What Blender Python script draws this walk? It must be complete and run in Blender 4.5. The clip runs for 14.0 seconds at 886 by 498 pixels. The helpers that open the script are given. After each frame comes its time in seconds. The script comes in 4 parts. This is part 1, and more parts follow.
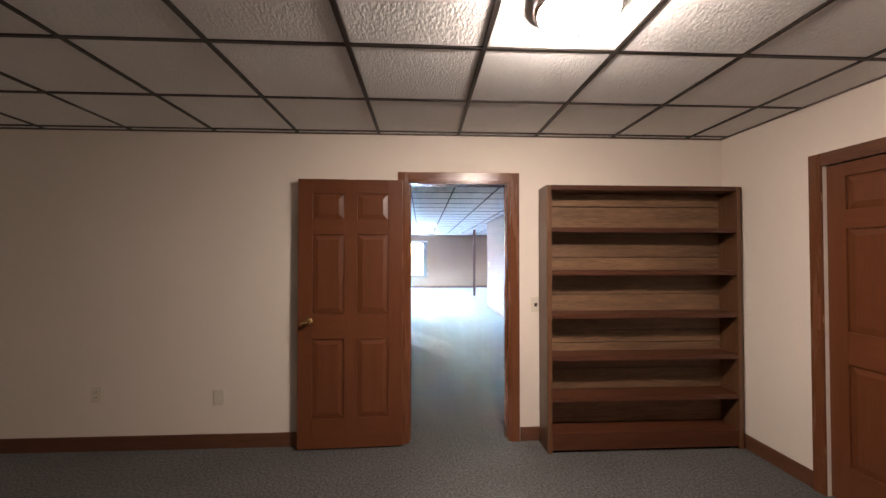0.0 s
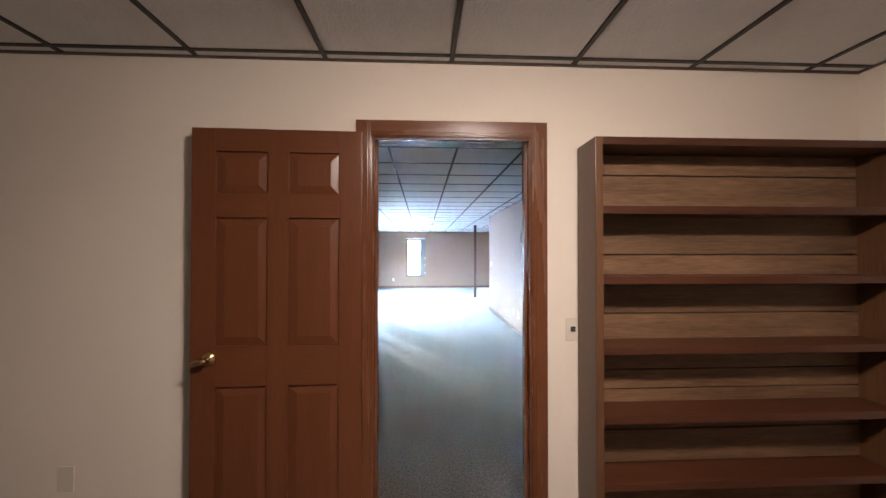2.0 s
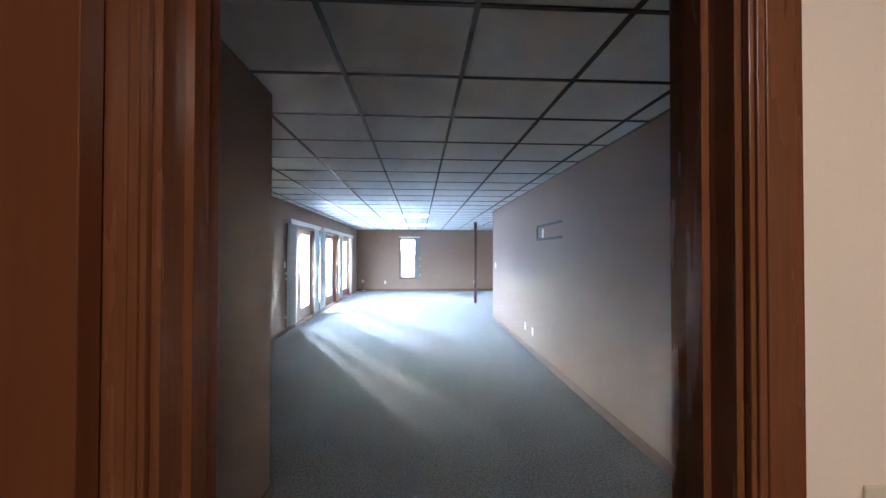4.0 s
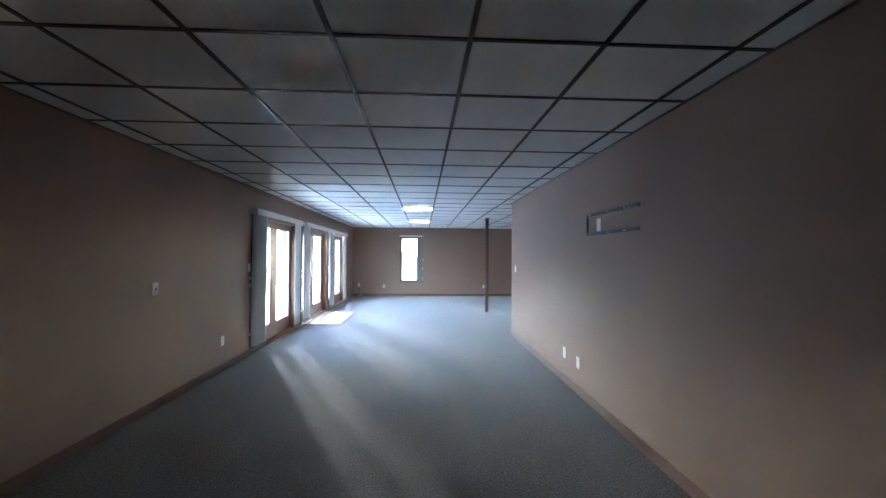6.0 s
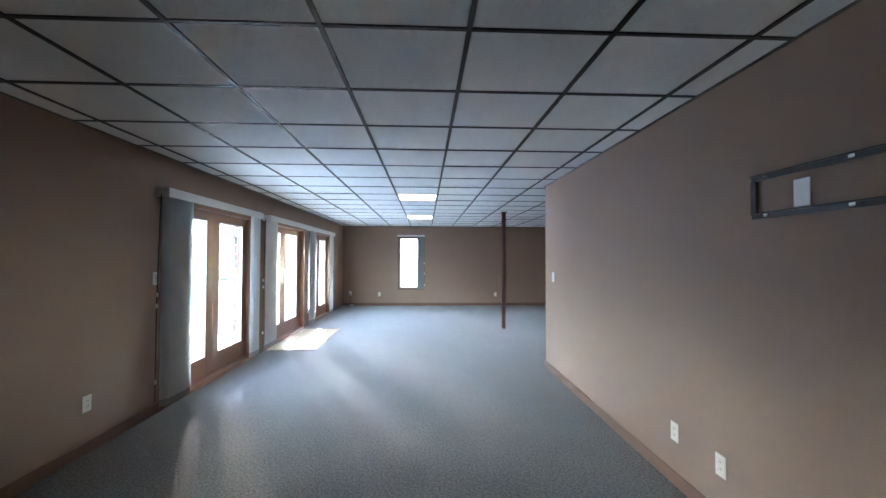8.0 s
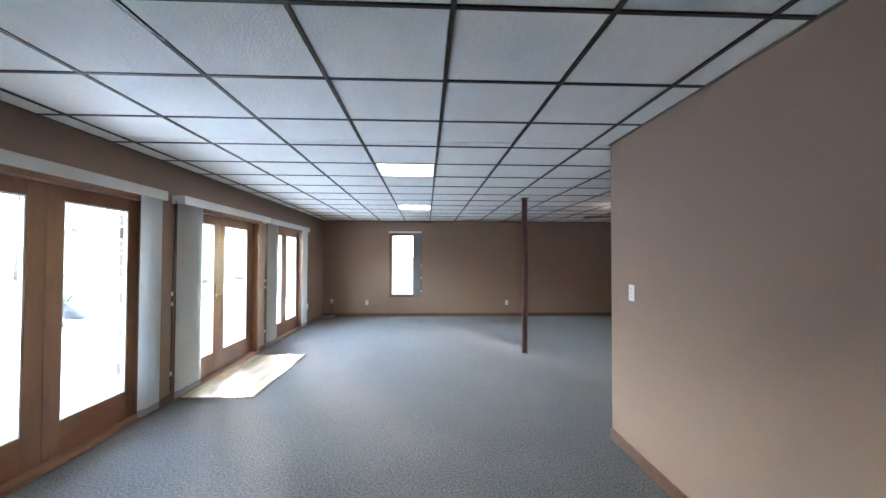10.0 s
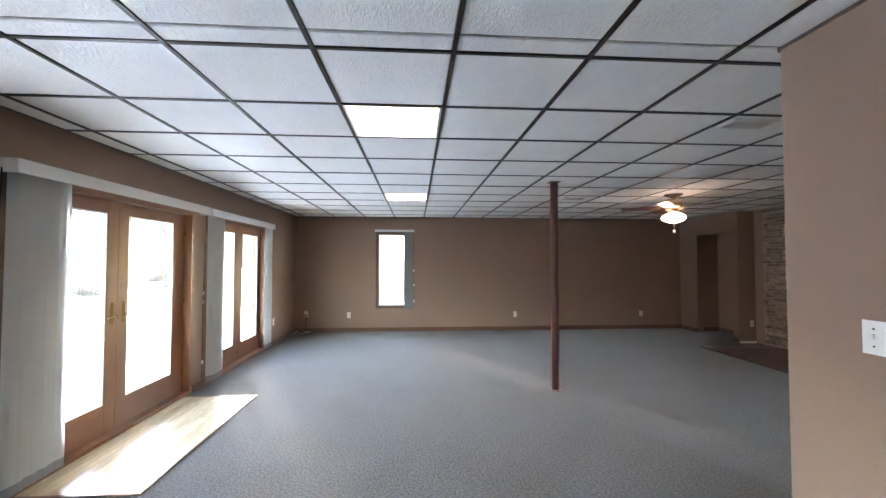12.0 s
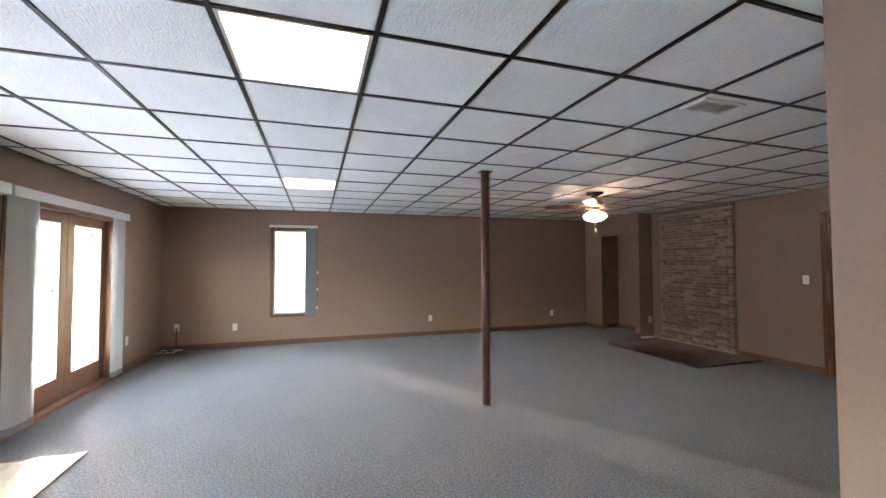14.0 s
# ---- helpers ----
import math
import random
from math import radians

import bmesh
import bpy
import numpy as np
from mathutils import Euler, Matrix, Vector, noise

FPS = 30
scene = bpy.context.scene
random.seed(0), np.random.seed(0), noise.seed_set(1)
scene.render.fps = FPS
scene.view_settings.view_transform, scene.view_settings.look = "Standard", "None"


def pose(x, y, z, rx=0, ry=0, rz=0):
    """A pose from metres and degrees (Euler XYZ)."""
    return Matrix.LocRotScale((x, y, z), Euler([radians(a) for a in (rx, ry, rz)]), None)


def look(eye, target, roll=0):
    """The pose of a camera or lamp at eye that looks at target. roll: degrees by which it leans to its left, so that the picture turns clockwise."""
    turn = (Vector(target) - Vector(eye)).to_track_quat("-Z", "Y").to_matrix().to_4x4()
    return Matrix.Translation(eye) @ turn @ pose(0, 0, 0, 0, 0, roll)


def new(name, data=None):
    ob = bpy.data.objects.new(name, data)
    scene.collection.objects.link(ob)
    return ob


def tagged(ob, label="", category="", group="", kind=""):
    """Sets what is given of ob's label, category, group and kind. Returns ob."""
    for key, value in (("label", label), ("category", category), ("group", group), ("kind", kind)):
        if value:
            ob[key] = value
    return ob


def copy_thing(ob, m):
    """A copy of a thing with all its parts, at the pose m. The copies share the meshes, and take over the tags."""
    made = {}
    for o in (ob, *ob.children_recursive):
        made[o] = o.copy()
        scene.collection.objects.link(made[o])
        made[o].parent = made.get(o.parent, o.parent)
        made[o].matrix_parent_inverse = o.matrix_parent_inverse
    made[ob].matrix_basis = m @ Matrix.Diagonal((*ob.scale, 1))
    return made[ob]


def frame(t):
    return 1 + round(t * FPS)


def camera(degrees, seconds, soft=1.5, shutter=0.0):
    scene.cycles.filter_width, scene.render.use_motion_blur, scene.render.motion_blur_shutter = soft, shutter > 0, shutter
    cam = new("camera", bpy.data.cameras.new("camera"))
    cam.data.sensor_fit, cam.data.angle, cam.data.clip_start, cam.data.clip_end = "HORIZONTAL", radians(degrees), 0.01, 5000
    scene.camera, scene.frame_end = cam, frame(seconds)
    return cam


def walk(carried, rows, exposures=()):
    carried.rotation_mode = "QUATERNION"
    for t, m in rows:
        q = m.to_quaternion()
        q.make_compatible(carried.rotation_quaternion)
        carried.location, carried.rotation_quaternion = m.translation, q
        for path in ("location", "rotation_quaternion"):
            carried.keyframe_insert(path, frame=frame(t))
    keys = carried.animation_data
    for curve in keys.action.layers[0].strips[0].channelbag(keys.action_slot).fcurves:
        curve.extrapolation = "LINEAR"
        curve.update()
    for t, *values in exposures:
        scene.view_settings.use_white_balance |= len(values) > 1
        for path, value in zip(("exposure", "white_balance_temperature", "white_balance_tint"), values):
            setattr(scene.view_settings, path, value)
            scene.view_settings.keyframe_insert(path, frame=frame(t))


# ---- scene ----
cam = camera(96.5, 14.0)
PATH = [
    (0, (-0.446, 1.082, 1.426), (-0.341, 3.079, 1.461), 0.0),
    (0.5, (-0.437, 1.256, 1.413), (-0.336, 3.254, 1.446), 0.0),
    (1, (-0.401, 1.551, 1.4), (-0.296, 3.548, 1.432), -0.1),
    (1.5, (-0.35, 1.848, 1.42), (-0.247, 3.845, 1.449), -0.1),
    (2, (-0.309, 2.192, 1.418), (-0.206, 4.19, 1.444), -0.0),
    (2.5, (-0.282, 2.513, 1.418), (-0.165, 4.51, 1.444), -0.0),
    (3, (-0.223, 2.872, 1.42), (-0.107, 4.868, 1.445), 0.0),
    (5.5, (-0.211, 4.767, 1.431), (-0.094, 6.763, 1.461), 0.4),
    (6, (-0.202, 5.185, 1.411), (-0.101, 7.182, 1.444), 0.4),
    (6.5, (-0.21, 5.616, 1.413), (-0.11, 7.613, 1.453), 0.4),
    (7, (-0.23, 6.1, 1.408), (-0.133, 8.097, 1.454), 0.3),
    (9.5, (-0.08, 8.655, 1.442), (0.0, 10.653, 1.486), 0.2),
    (10, (-0.098, 9.13, 1.439), (-0.011, 11.128, 1.485), 0.15),
    (10.5, (-0.133, 9.582, 1.435), (-0.046, 11.58, 1.485), 0.1),
    (11, (-0.148, 9.996, 1.438), (-0.056, 11.993, 1.492), 0.05),
    (11.5, (-0.134, 10.37, 1.448), (-0.031, 12.367, 1.504), 0),
    (12, (-0.162, 10.692, 1.45), (-0.027, 12.687, 1.511), 0.05),
    (12.5, (-0.17, 10.912, 1.443), (0.084, 12.895, 1.513), 0),
    (13, (-0.165, 11.111, 1.429), (0.225, 13.07, 1.505), -0.1),
    (13.5, (-0.172, 11.274, 1.434), (0.331, 13.208, 1.506), -0.15),
    (14, (-0.228, 11.41, 1.43), (0.382, 13.313, 1.498), -0.15),
]
EXPOSURES = [(0.0, 8.45, 6300, 15), (3.0, 8.25, 6250, 15), (5.5, 6.85, 6500, 14), (7.0, 6.76, 6900, 15), (9.5, 6.58, 8000, 17), (11.0, 6.47, 8600, 20), (14.0, 6.7, 9500, 24)]
walk(cam, [(t, look(eye, target, roll)) for t, eye, target, roll in PATH], EXPOSURES)

# ---- world, sun and sky ----
SKY, SUN, DOME, PANEL, BOWL = 0.15, 0.025, 0.86, 0.20, 0.27
SUN_ELEV, SUN_AZ = radians(14.5), math.atan2(0.88, -0.47)
world = bpy.data.worlds.new("overcast_sky")
scene.world = world
world.use_nodes = True
wn = world.node_tree
sky = wn.nodes.new("ShaderNodeTexSky")
sky.sky_type = "NISHITA"
sky.sun_disc = False
sky.sun_elevation = SUN_ELEV
sky.sun_rotation = math.pi / 2 - SUN_AZ
sky.dust_density = 0.12
sky.air_density = 1.0
sky.ozone_density = 2.0
wn.nodes["Background"].inputs["Strength"].default_value = SKY
wn.links.new(sky.outputs[0], wn.nodes["Background"].inputs["Color"])
sun = new("sun", bpy.data.lights.new("sun", "SUN"))
sun.data.energy, sun.data.angle, sun.data.color = SUN, radians(3), (1.0, 0.98, 0.95)
sun.matrix_world = look((-20, 40, 15), (-20 + 0.47 * math.cos(SUN_ELEV), 40 - 0.88 * math.cos(SUN_ELEV), 15 - math.sin(SUN_ELEV)))


# ---- materials ----
def node_mat(name, rough=0.6, metal=0.0, spec=0.5):
    m = bpy.data.materials.new(name)
    m.use_nodes = True
    b = m.node_tree.nodes["Principled BSDF"]
    b.inputs["Roughness"].default_value = rough
    b.inputs["Metallic"].default_value = metal
    b.inputs["Specular IOR Level"].default_value = spec
    return m, m.node_tree, b


def surface(name, colour, rough=0.6, metal=0.0, vary=0.12, coarse=1.5, fine=60.0, bump=0.15, stretch=(1, 1, 1), depth=0.002, rand=0.0, spec=0.5, fine_mix=0.5):
    """A surface with tone varying at two scales, fine relief and slightly uneven gloss."""
    m, t, b = node_mat(name, rough, metal, spec)
    N, L = t.nodes, t.links
    co = N.new("ShaderNodeTexCoord")
    mp = N.new("ShaderNodeMapping")
    mp.inputs["Scale"].default_value = stretch
    L.new(co.outputs["Object"], mp.inputs["Vector"])
    n1 = N.new("ShaderNodeTexNoise")
    n1.inputs["Scale"].default_value, n1.inputs["Detail"].default_value = coarse, 4
    n2 = N.new("ShaderNodeTexNoise")
    n2.inputs["Scale"].default_value, n2.inputs["Detail"].default_value = fine, 3
    for n in (n1, n2):
        L.new(mp.outputs[0], n.inputs["Vector"])
    add = N.new("ShaderNodeMix")
    add.inputs[0].default_value = fine_mix
    L.new(n1.outputs["Fac"], add.inputs[2])
    L.new(n2.outputs["Fac"], add.inputs[3])
    ramp = N.new("ShaderNodeValToRGB")
    ramp.color_ramp.elements[0].position, ramp.color_ramp.elements[1].position = 0.3, 0.7
    ramp.color_ramp.elements[0].color = (*[c * (1 - vary) for c in colour], 1)
    ramp.color_ramp.elements[1].color = (*[min(1, c * (1 + vary)) for c in colour], 1)
    L.new(add.outputs[0], ramp.inputs[0])
    out = ramp.outputs[0]
    if rand:
        oi = N.new("ShaderNodeObjectInfo")
        mr = N.new("ShaderNodeMapRange")
        mr.inputs["To Min"].default_value, mr.inputs["To Max"].default_value = 1 - rand, 1 + rand
        L.new(oi.outputs["Random"], mr.inputs["Value"])
        hsv = N.new("ShaderNodeHueSaturation")
        L.new(mr.outputs[0], hsv.inputs["Value"])
        L.new(out, hsv.inputs["Color"])
        out = hsv.outputs[0]
    L.new(out, b.inputs["Base Color"])
    r = N.new("ShaderNodeMapRange")
    r.inputs["To Min"].default_value, r.inputs["To Max"].default_value = max(0.02, rough - 0.08), min(1, rough + 0.08)
    L.new(n1.outputs["Fac"], r.inputs["Value"])
    L.new(r.outputs[0], b.inputs["Roughness"])
    if bump:
        bp = N.new("ShaderNodeBump")
        bp.inputs["Strength"].default_value, bp.inputs["Distance"].default_value = bump, depth
        L.new(n2.outputs["Fac"], bp.inputs["Height"])
        L.new(bp.outputs[0], b.inputs["Normal"])
    return m


def wood(name, colour, rough=0.4, along="z", vary=0.35, rand=0.0, scale=1.0):
    s = {"x": (1.2, 14, 14), "y": (14, 1.2, 14), "z": (14, 14, 1.2)}[along]
    return surface(name, colour, rough, 0, vary, 1.6 * scale, 9 * scale, 0.12, s, 0.001, rand)


def glow(name, colour, strength, base=(0.9, 0.9, 0.88)):
    m, t, b = node_mat(name, 0.4)
    b.inputs["Base Color"].default_value = (*base, 1)
    b.inputs["Emission Color"].default_value = (*colour, 1)
    b.inputs["Emission Strength"].default_value = strength
    return m


def glass_mat(name):
    m, t, b = node_mat(name, 0.02)
    b.inputs["Base Color"].default_value = (1, 1, 1, 1)
    b.inputs["Transmission Weight"].default_value = 1.0
    b.inputs["IOR"].default_value = 1.02
    return m


CREAM = surface("cream_wall_paint", (0.77, 0.69, 0.605), 0.75, vary=0.03, coarse=0.8, fine=140, bump=0.12)
TAN = surface("tan_wall_paint", (0.25, 0.157, 0.112), 0.7, vary=0.04, coarse=0.8, fine=140, bump=0.12)
CARPET = surface("grey_loop_carpet", (0.086, 0.084, 0.083), 0.95, vary=0.62, coarse=2.0, fine=66, bump=0.5, depth=0.005, spec=0.1, fine_mix=0.93)
CARPET.node_tree.nodes["Color Ramp"].color_ramp.elements[0].position = 0.40
CARPET.node_tree.nodes["Color Ramp"].color_ramp.elements[1].position = 0.60
CARPET.node_tree.nodes["Principled BSDF"].inputs["Sheen Weight"].default_value = 0.24
CARPET.node_tree.nodes["Principled BSDF"].inputs["Sheen Roughness"].default_value = 0.35
for nd in CARPET.node_tree.nodes:
    if nd.type == "TEX_NOISE" and nd.inputs["Scale"].default_value > 10:
        nd.inputs["Detail"].default_value, nd.inputs["Roughness"].default_value = 6, 0.75
TILE = surface("fissured_ceiling_tile", (0.82, 0.82, 0.81), 0.9, vary=0.05, coarse=5, fine=70, bump=0.75, stretch=(1.6, 0.7, 1), depth=0.007, spec=0.2)
GRID = surface("dark_bronze_ceiling_grid", (0.022, 0.018, 0.016), 0.45, 0.1, vary=0.15, bump=0.0)
EDGE = surface("ceiling_edge_trim", (0.10, 0.075, 0.06), 0.45, vary=0.1, bump=0.0)
DOORWOOD = wood("reddish_door_wood", (0.132, 0.043, 0.017), 0.34, "z", 0.16)
RAILWOOD = wood("reddish_rail_wood", (0.132, 0.043, 0.017), 0.34, "x", 0.16)
CASING = wood("varnished_casing_wood", (0.15, 0.055, 0.024), 0.26, "z", 0.16)
CASING_X = wood("varnished_head_casing", (0.15, 0.055, 0.024), 0.26, "x", 0.16)
BASE_X = wood("brown_baseboard_wood", (0.12, 0.05, 0.027), 0.4, "x", 0.25)
BASE_Y = wood("brown_baseboard_wood_long", (0.12, 0.05, 0.027), 0.4, "y", 0.25)
SHELF = wood("rough_shelf_wood", (0.07, 0.023, 0.010), 0.4, "x", 0.3, rand=0.18)
SHELF_V = wood("rough_shelf_wood_upright", (0.115, 0.054, 0.025), 0.36, "z", 0.3)
PLANK = wood("pale_back_board_wood", (0.17, 0.095, 0.05), 0.55, "x", 0.5, rand=0.2)
PATIO_V = wood("pine_patio_door_stile", (0.225, 0.09, 0.045), 0.4, "z", 0.2)
PATIO_Y = wood("pine_patio_door_rail", (0.225, 0.09, 0.045), 0.4, "y", 0.2)
DARKWOOD = wood("dark_window_wood", (0.10, 0.05, 0.03), 0.45, "z", 0.25)
FLOORWOOD = wood("pale_entry_floorboards", (0.56, 0.45, 0.31), 0.24, "y", 0.3, rand=0.15)
VANE = surface("grey_fabric_vane", (0.50, 0.505, 0.50), 0.85, vary=0.05, coarse=3, fine=200, bump=0.2, stretch=(1, 1, 0.3))
# Vane fabric with no light behind it: that shade is put in the colour.
VANE_SHADED = surface("shaded_grey_fabric_vane", (0.16, 0.17, 0.17), 0.85, vary=0.06, coarse=3, fine=200, bump=0.2)
vt = VANE.node_tree
trans = vt.nodes.new("ShaderNodeBsdfTranslucent")
trans.inputs["Color"].default_value = (0.66, 0.66, 0.65, 1)
mixs = vt.nodes.new("ShaderNodeMixShader")
mixs.inputs[0].default_value = 0.46
vt.links.new(vt.nodes["Principled BSDF"].outputs[0], mixs.inputs[1])
vt.links.new(trans.outputs[0], mixs.inputs[2])
vt.links.new(mixs.outputs[0], vt.nodes["Material Output"].inputs["Surface"])
HEM = surface("grey_weighted_hem", (0.27, 0.275, 0.28), 0.8, vary=0.08, coarse=3, fine=200, bump=0.2)
VALANCE = surface("off_white_valance", (0.62, 0.61, 0.58), 0.5, vary=0.05, bump=0.05)
PLASTIC = surface("ivory_plastic", (0.66, 0.60, 0.50), 0.4, vary=0.03, bump=0.0)
WHITE_PLASTIC = surface("white_plastic", (0.75, 0.74, 0.71), 0.4, vary=0.03, bump=0.0)
SLOT = surface("dark_slot", (0.03, 0.028, 0.025), 0.6, vary=0.1, bump=0.0)
BRASS = surface("polished_brass", (0.72, 0.52, 0.25), 0.2, 1.0, vary=0.1, bump=0.0)
FAN_METAL = surface("antique_brass", (0.36, 0.28, 0.21), 0.38, 1.0, vary=0.15, bump=0.0)
CHROME = surface("brushed_nickel", (0.7, 0.69, 0.66), 0.22, 1.0, vary=0.08, bump=0.0)
STEEL = surface("black_steel", (0.018, 0.018, 0.02), 0.5, 0.2, vary=0.2, bump=0.05)
COLUMN = surface("oxblood_steel_paint", (0.105, 0.035, 0.028), 0.4, vary=0.2, coarse=3, bump=0.1)
CABLE = surface("black_cable", (0.03, 0.03, 0.03), 0.5, vary=0.1, bump=0.0)
HEARTH = surface("dark_red_hearth_tile", (0.06, 0.02, 0.018), 0.35, vary=0.3, coarse=2, fine=25, bump=0.1)
MORTAR = surface("grey_mortar", (0.30, 0.255, 0.215), 0.95, vary=0.2, coarse=6, fine=80, bump=0.6)
BRICK = surface("mixed_tan_brick", (0.25, 0.17, 0.125), 0.9, vary=0.55, coarse=9, fine=45, bump=0.6, depth=0.004, rand=0.42)
BLADE = wood("dark_fan_blade_wood", (0.13, 0.065, 0.04), 0.35, "x", 0.3)
GLASS = glass_mat("clear_glass")
DOMEGLOW = glow("lit_dome_glass", (1.0, 0.83, 0.68), DOME)
PANELGLOW = glow("lit_panel_diffuser", (0.92, 0.97, 1.0), PANEL)
BOWLGLOW = glow("lit_bowl_glass", (1.0, 0.82, 0.76), BOWL)
CONCRETE = surface("pale_patio_concrete", (0.80, 0.79, 0.775), 0.9, vary=0.1, coarse=0.7, fine=30, bump=0.3)
LITTER = surface("leaf_litter_ground", (0.20, 0.185, 0.165), 0.95, vary=0.35, coarse=0.4, fine=6, bump=0.5, depth=0.02)
BARK = surface("grey_bark", (0.06, 0.052, 0.046), 0.9, vary=0.35, coarse=2, fine=12, bump=0.6, stretch=(1, 1, 0.2), depth=0.02)
TWIG = surface("dry_shrub_twigs", (0.10, 0.085, 0.06), 0.9, vary=0.4, coarse=4, bump=0.0)
STUCCO = surface("outer_siding", (0.4, 0.36, 0.3), 0.9, vary=0.1, bump=0.2)


# ---- mesh helpers ----
def box(bm, x0, x1, y0, y1, z0, z1, bevel=0.0):
    r = bmesh.ops.create_cube(bm, size=1, matrix=Matrix.Translation(((x0 + x1) / 2, (y0 + y1) / 2, (z0 + z1) / 2)) @ Matrix.Diagonal((abs(x1 - x0), abs(y1 - y0), abs(z1 - z0), 1)))
    if bevel:
        vs = set(r["verts"])
        es = [e for e in bm.edges if e.verts[0] in vs and e.verts[1] in vs]
        bmesh.ops.bevel(bm, geom=es, offset=bevel, segments=2, affect="EDGES", profile=0.6)


def boxed(*a, **k):
    bm = bmesh.new()
    box(bm, *a, **k)
    return bm


def lathe(profile, segments=32, centre=(0, 0, 0)):
    """A turned shape from (radius, z) pairs."""
    bm = bmesh.new()
    rings = []
    for r, z in profile:
        rings.append([bm.verts.new((centre[0] + r * math.cos(2 * math.pi * i / segments), centre[1] + r * math.sin(2 * math.pi * i / segments), centre[2] + z)) for i in range(segments)])
    for a, b in zip(rings, rings[1:]):
        for i in range(segments):
            bm.faces.new((a[i], a[(i + 1) % segments], b[(i + 1) % segments], b[i])).smooth = True
    bm.faces.new(rings[0][::-1])
    bm.faces.new(rings[-1])
    bmesh.ops.recalc_face_normals(bm, faces=bm.faces)
    return bm


def tube(points, radius, segments=8, bm=None):
    """A round bar along points; radius is one number or one a point."""
    bm = bm or bmesh.new()
    pts = [Vector(p) for p in points]
    rad = radius if isinstance(radius, (list, tuple)) else [radius] * len(pts)
    rings = []
    for i, p in enumerate(pts):
        d = (pts[min(i + 1, len(pts) - 1)] - pts[max(i - 1, 0)]).normalized()
        q = d.to_track_quat("Z", "Y")
        rings.append([bm.verts.new(p + q @ Vector((rad[i] * math.cos(2 * math.pi * k / segments), rad[i] * math.sin(2 * math.pi * k / segments), 0))) for k in range(segments)])
    for a, b in zip(rings, rings[1:]):
        for k in range(segments):
            bm.faces.new((a[k], a[(k + 1) % segments], b[(k + 1) % segments], b[k])).smooth = True
    bm.faces.new(rings[0][::-1])
    bm.faces.new(rings[-1])
    return bm


def mesh_of(name, bm, material):
    me = bpy.data.meshes.new(name)
    bm.to_mesh(me)
    bm.free()
    me.materials.append(material)
    return me


def thing(name, at, label, category, group="", kind=""):
    ob = new(name)
    ob.location = at
    ob.empty_display_size = 0.1
    return tagged(ob, label, category, group, kind)


def origin(ob):
    o = Vector((0, 0, 0))
    while ob:
        o += ob.location
        ob = ob.parent
    return o


def part(name, bm, material, parent, label=""):
    """One mesh under a thing or a part, its bmesh given in the thing's world place."""
    bmesh.ops.translate(bm, verts=bm.verts, vec=-origin(parent))
    ob = new(name, mesh_of(name, bm, material))
    ob.parent = parent
    return tagged(ob, label)


def solid(name, bm, material, label, category, group="", kind=""):
    ob = new(name, mesh_of(name, bm, material))
    return tagged(ob, label, category, group, kind)


def structure(name, bm, material, label, category):
    return solid(name, bm, material, label, category, "", "structure")


# ---- the plan ----
H = 2.36
XW, XR, XE = -2.62, 1.40, 5.90
Y1, Y2, YF = 4.13, 4.27, 18.95
YC = 12.265
R1W, R1E, R1S = -4.4, 1.96, -2.2
OPEN_L, OPEN_R, OPEN_H = -0.545, 0.22, 1.985
PATIO = {"d1": (10.98, 12.86), "d2": (13.24, 15.24), "d3": (15.50, 17.36)}
HEAD = 1.985

# floors
structure("floor_office", boxed(R1W - 0.15, R1E + 0.15, R1S - 0.15, Y1 + 0.07, -0.12, 0), CARPET, "grey loop carpet in the small office room", "floor")
bm = boxed(XW, XR + 0.14, Y1 + 0.07, YC - 0.14, -0.12, 0)
box(bm, XW, 8.12, YC - 0.14, YF + 0.15, -0.12, 0)
structure("floor_hall", bm, CARPET, "grey loop carpet across the large basement room", "floor")

# walls of the small room
bm = bmesh.new()
box(bm, R1W - 0.15, OPEN_L - 0.02, Y1, Y2, 0, H + 0.3)
box(bm, OPEN_R + 0.02, R1E + 0.15, Y1, Y2, 0, H + 0.3)
box(bm, OPEN_L - 0.02, OPEN_R + 0.02, Y1, Y2, OPEN_H + 0.02, H + 0.3)
structure("wall_office_north", bm, CREAM, "cream painted wall with an open doorway", "wall")
EY0, EY1 = 2.55, 3.33
bm = bmesh.new()
box(bm, R1E, R1E + 0.15, EY1, Y1, 0, H + 0.3)
box(bm, R1E, R1E + 0.15, R1S, EY0, 0, H + 0.3)
box(bm, R1E, R1E + 0.15, EY0, EY1, 1.985, H + 0.3)
structure("wall_office_east", bm, CREAM, "cream painted wall with a closed door", "wall")
structure("wall_office_west", boxed(R1W - 0.15, R1W, R1S, Y1, 0, H + 0.3), CREAM, "cream painted plain wall", "wall")
structure("wall_office_south", boxed(R1W - 0.15, R1E + 0.15, R1S - 0.15, R1S, 0, H + 0.3), CREAM, "cream painted plain wall", "wall")
structure("wall_closet_back", boxed(R1E + 0.15, R1E + 0.2, EY0 - 0.2, EY1 + 0.2, 0, H), CREAM, "plain wall closing the doorway behind", "wall")

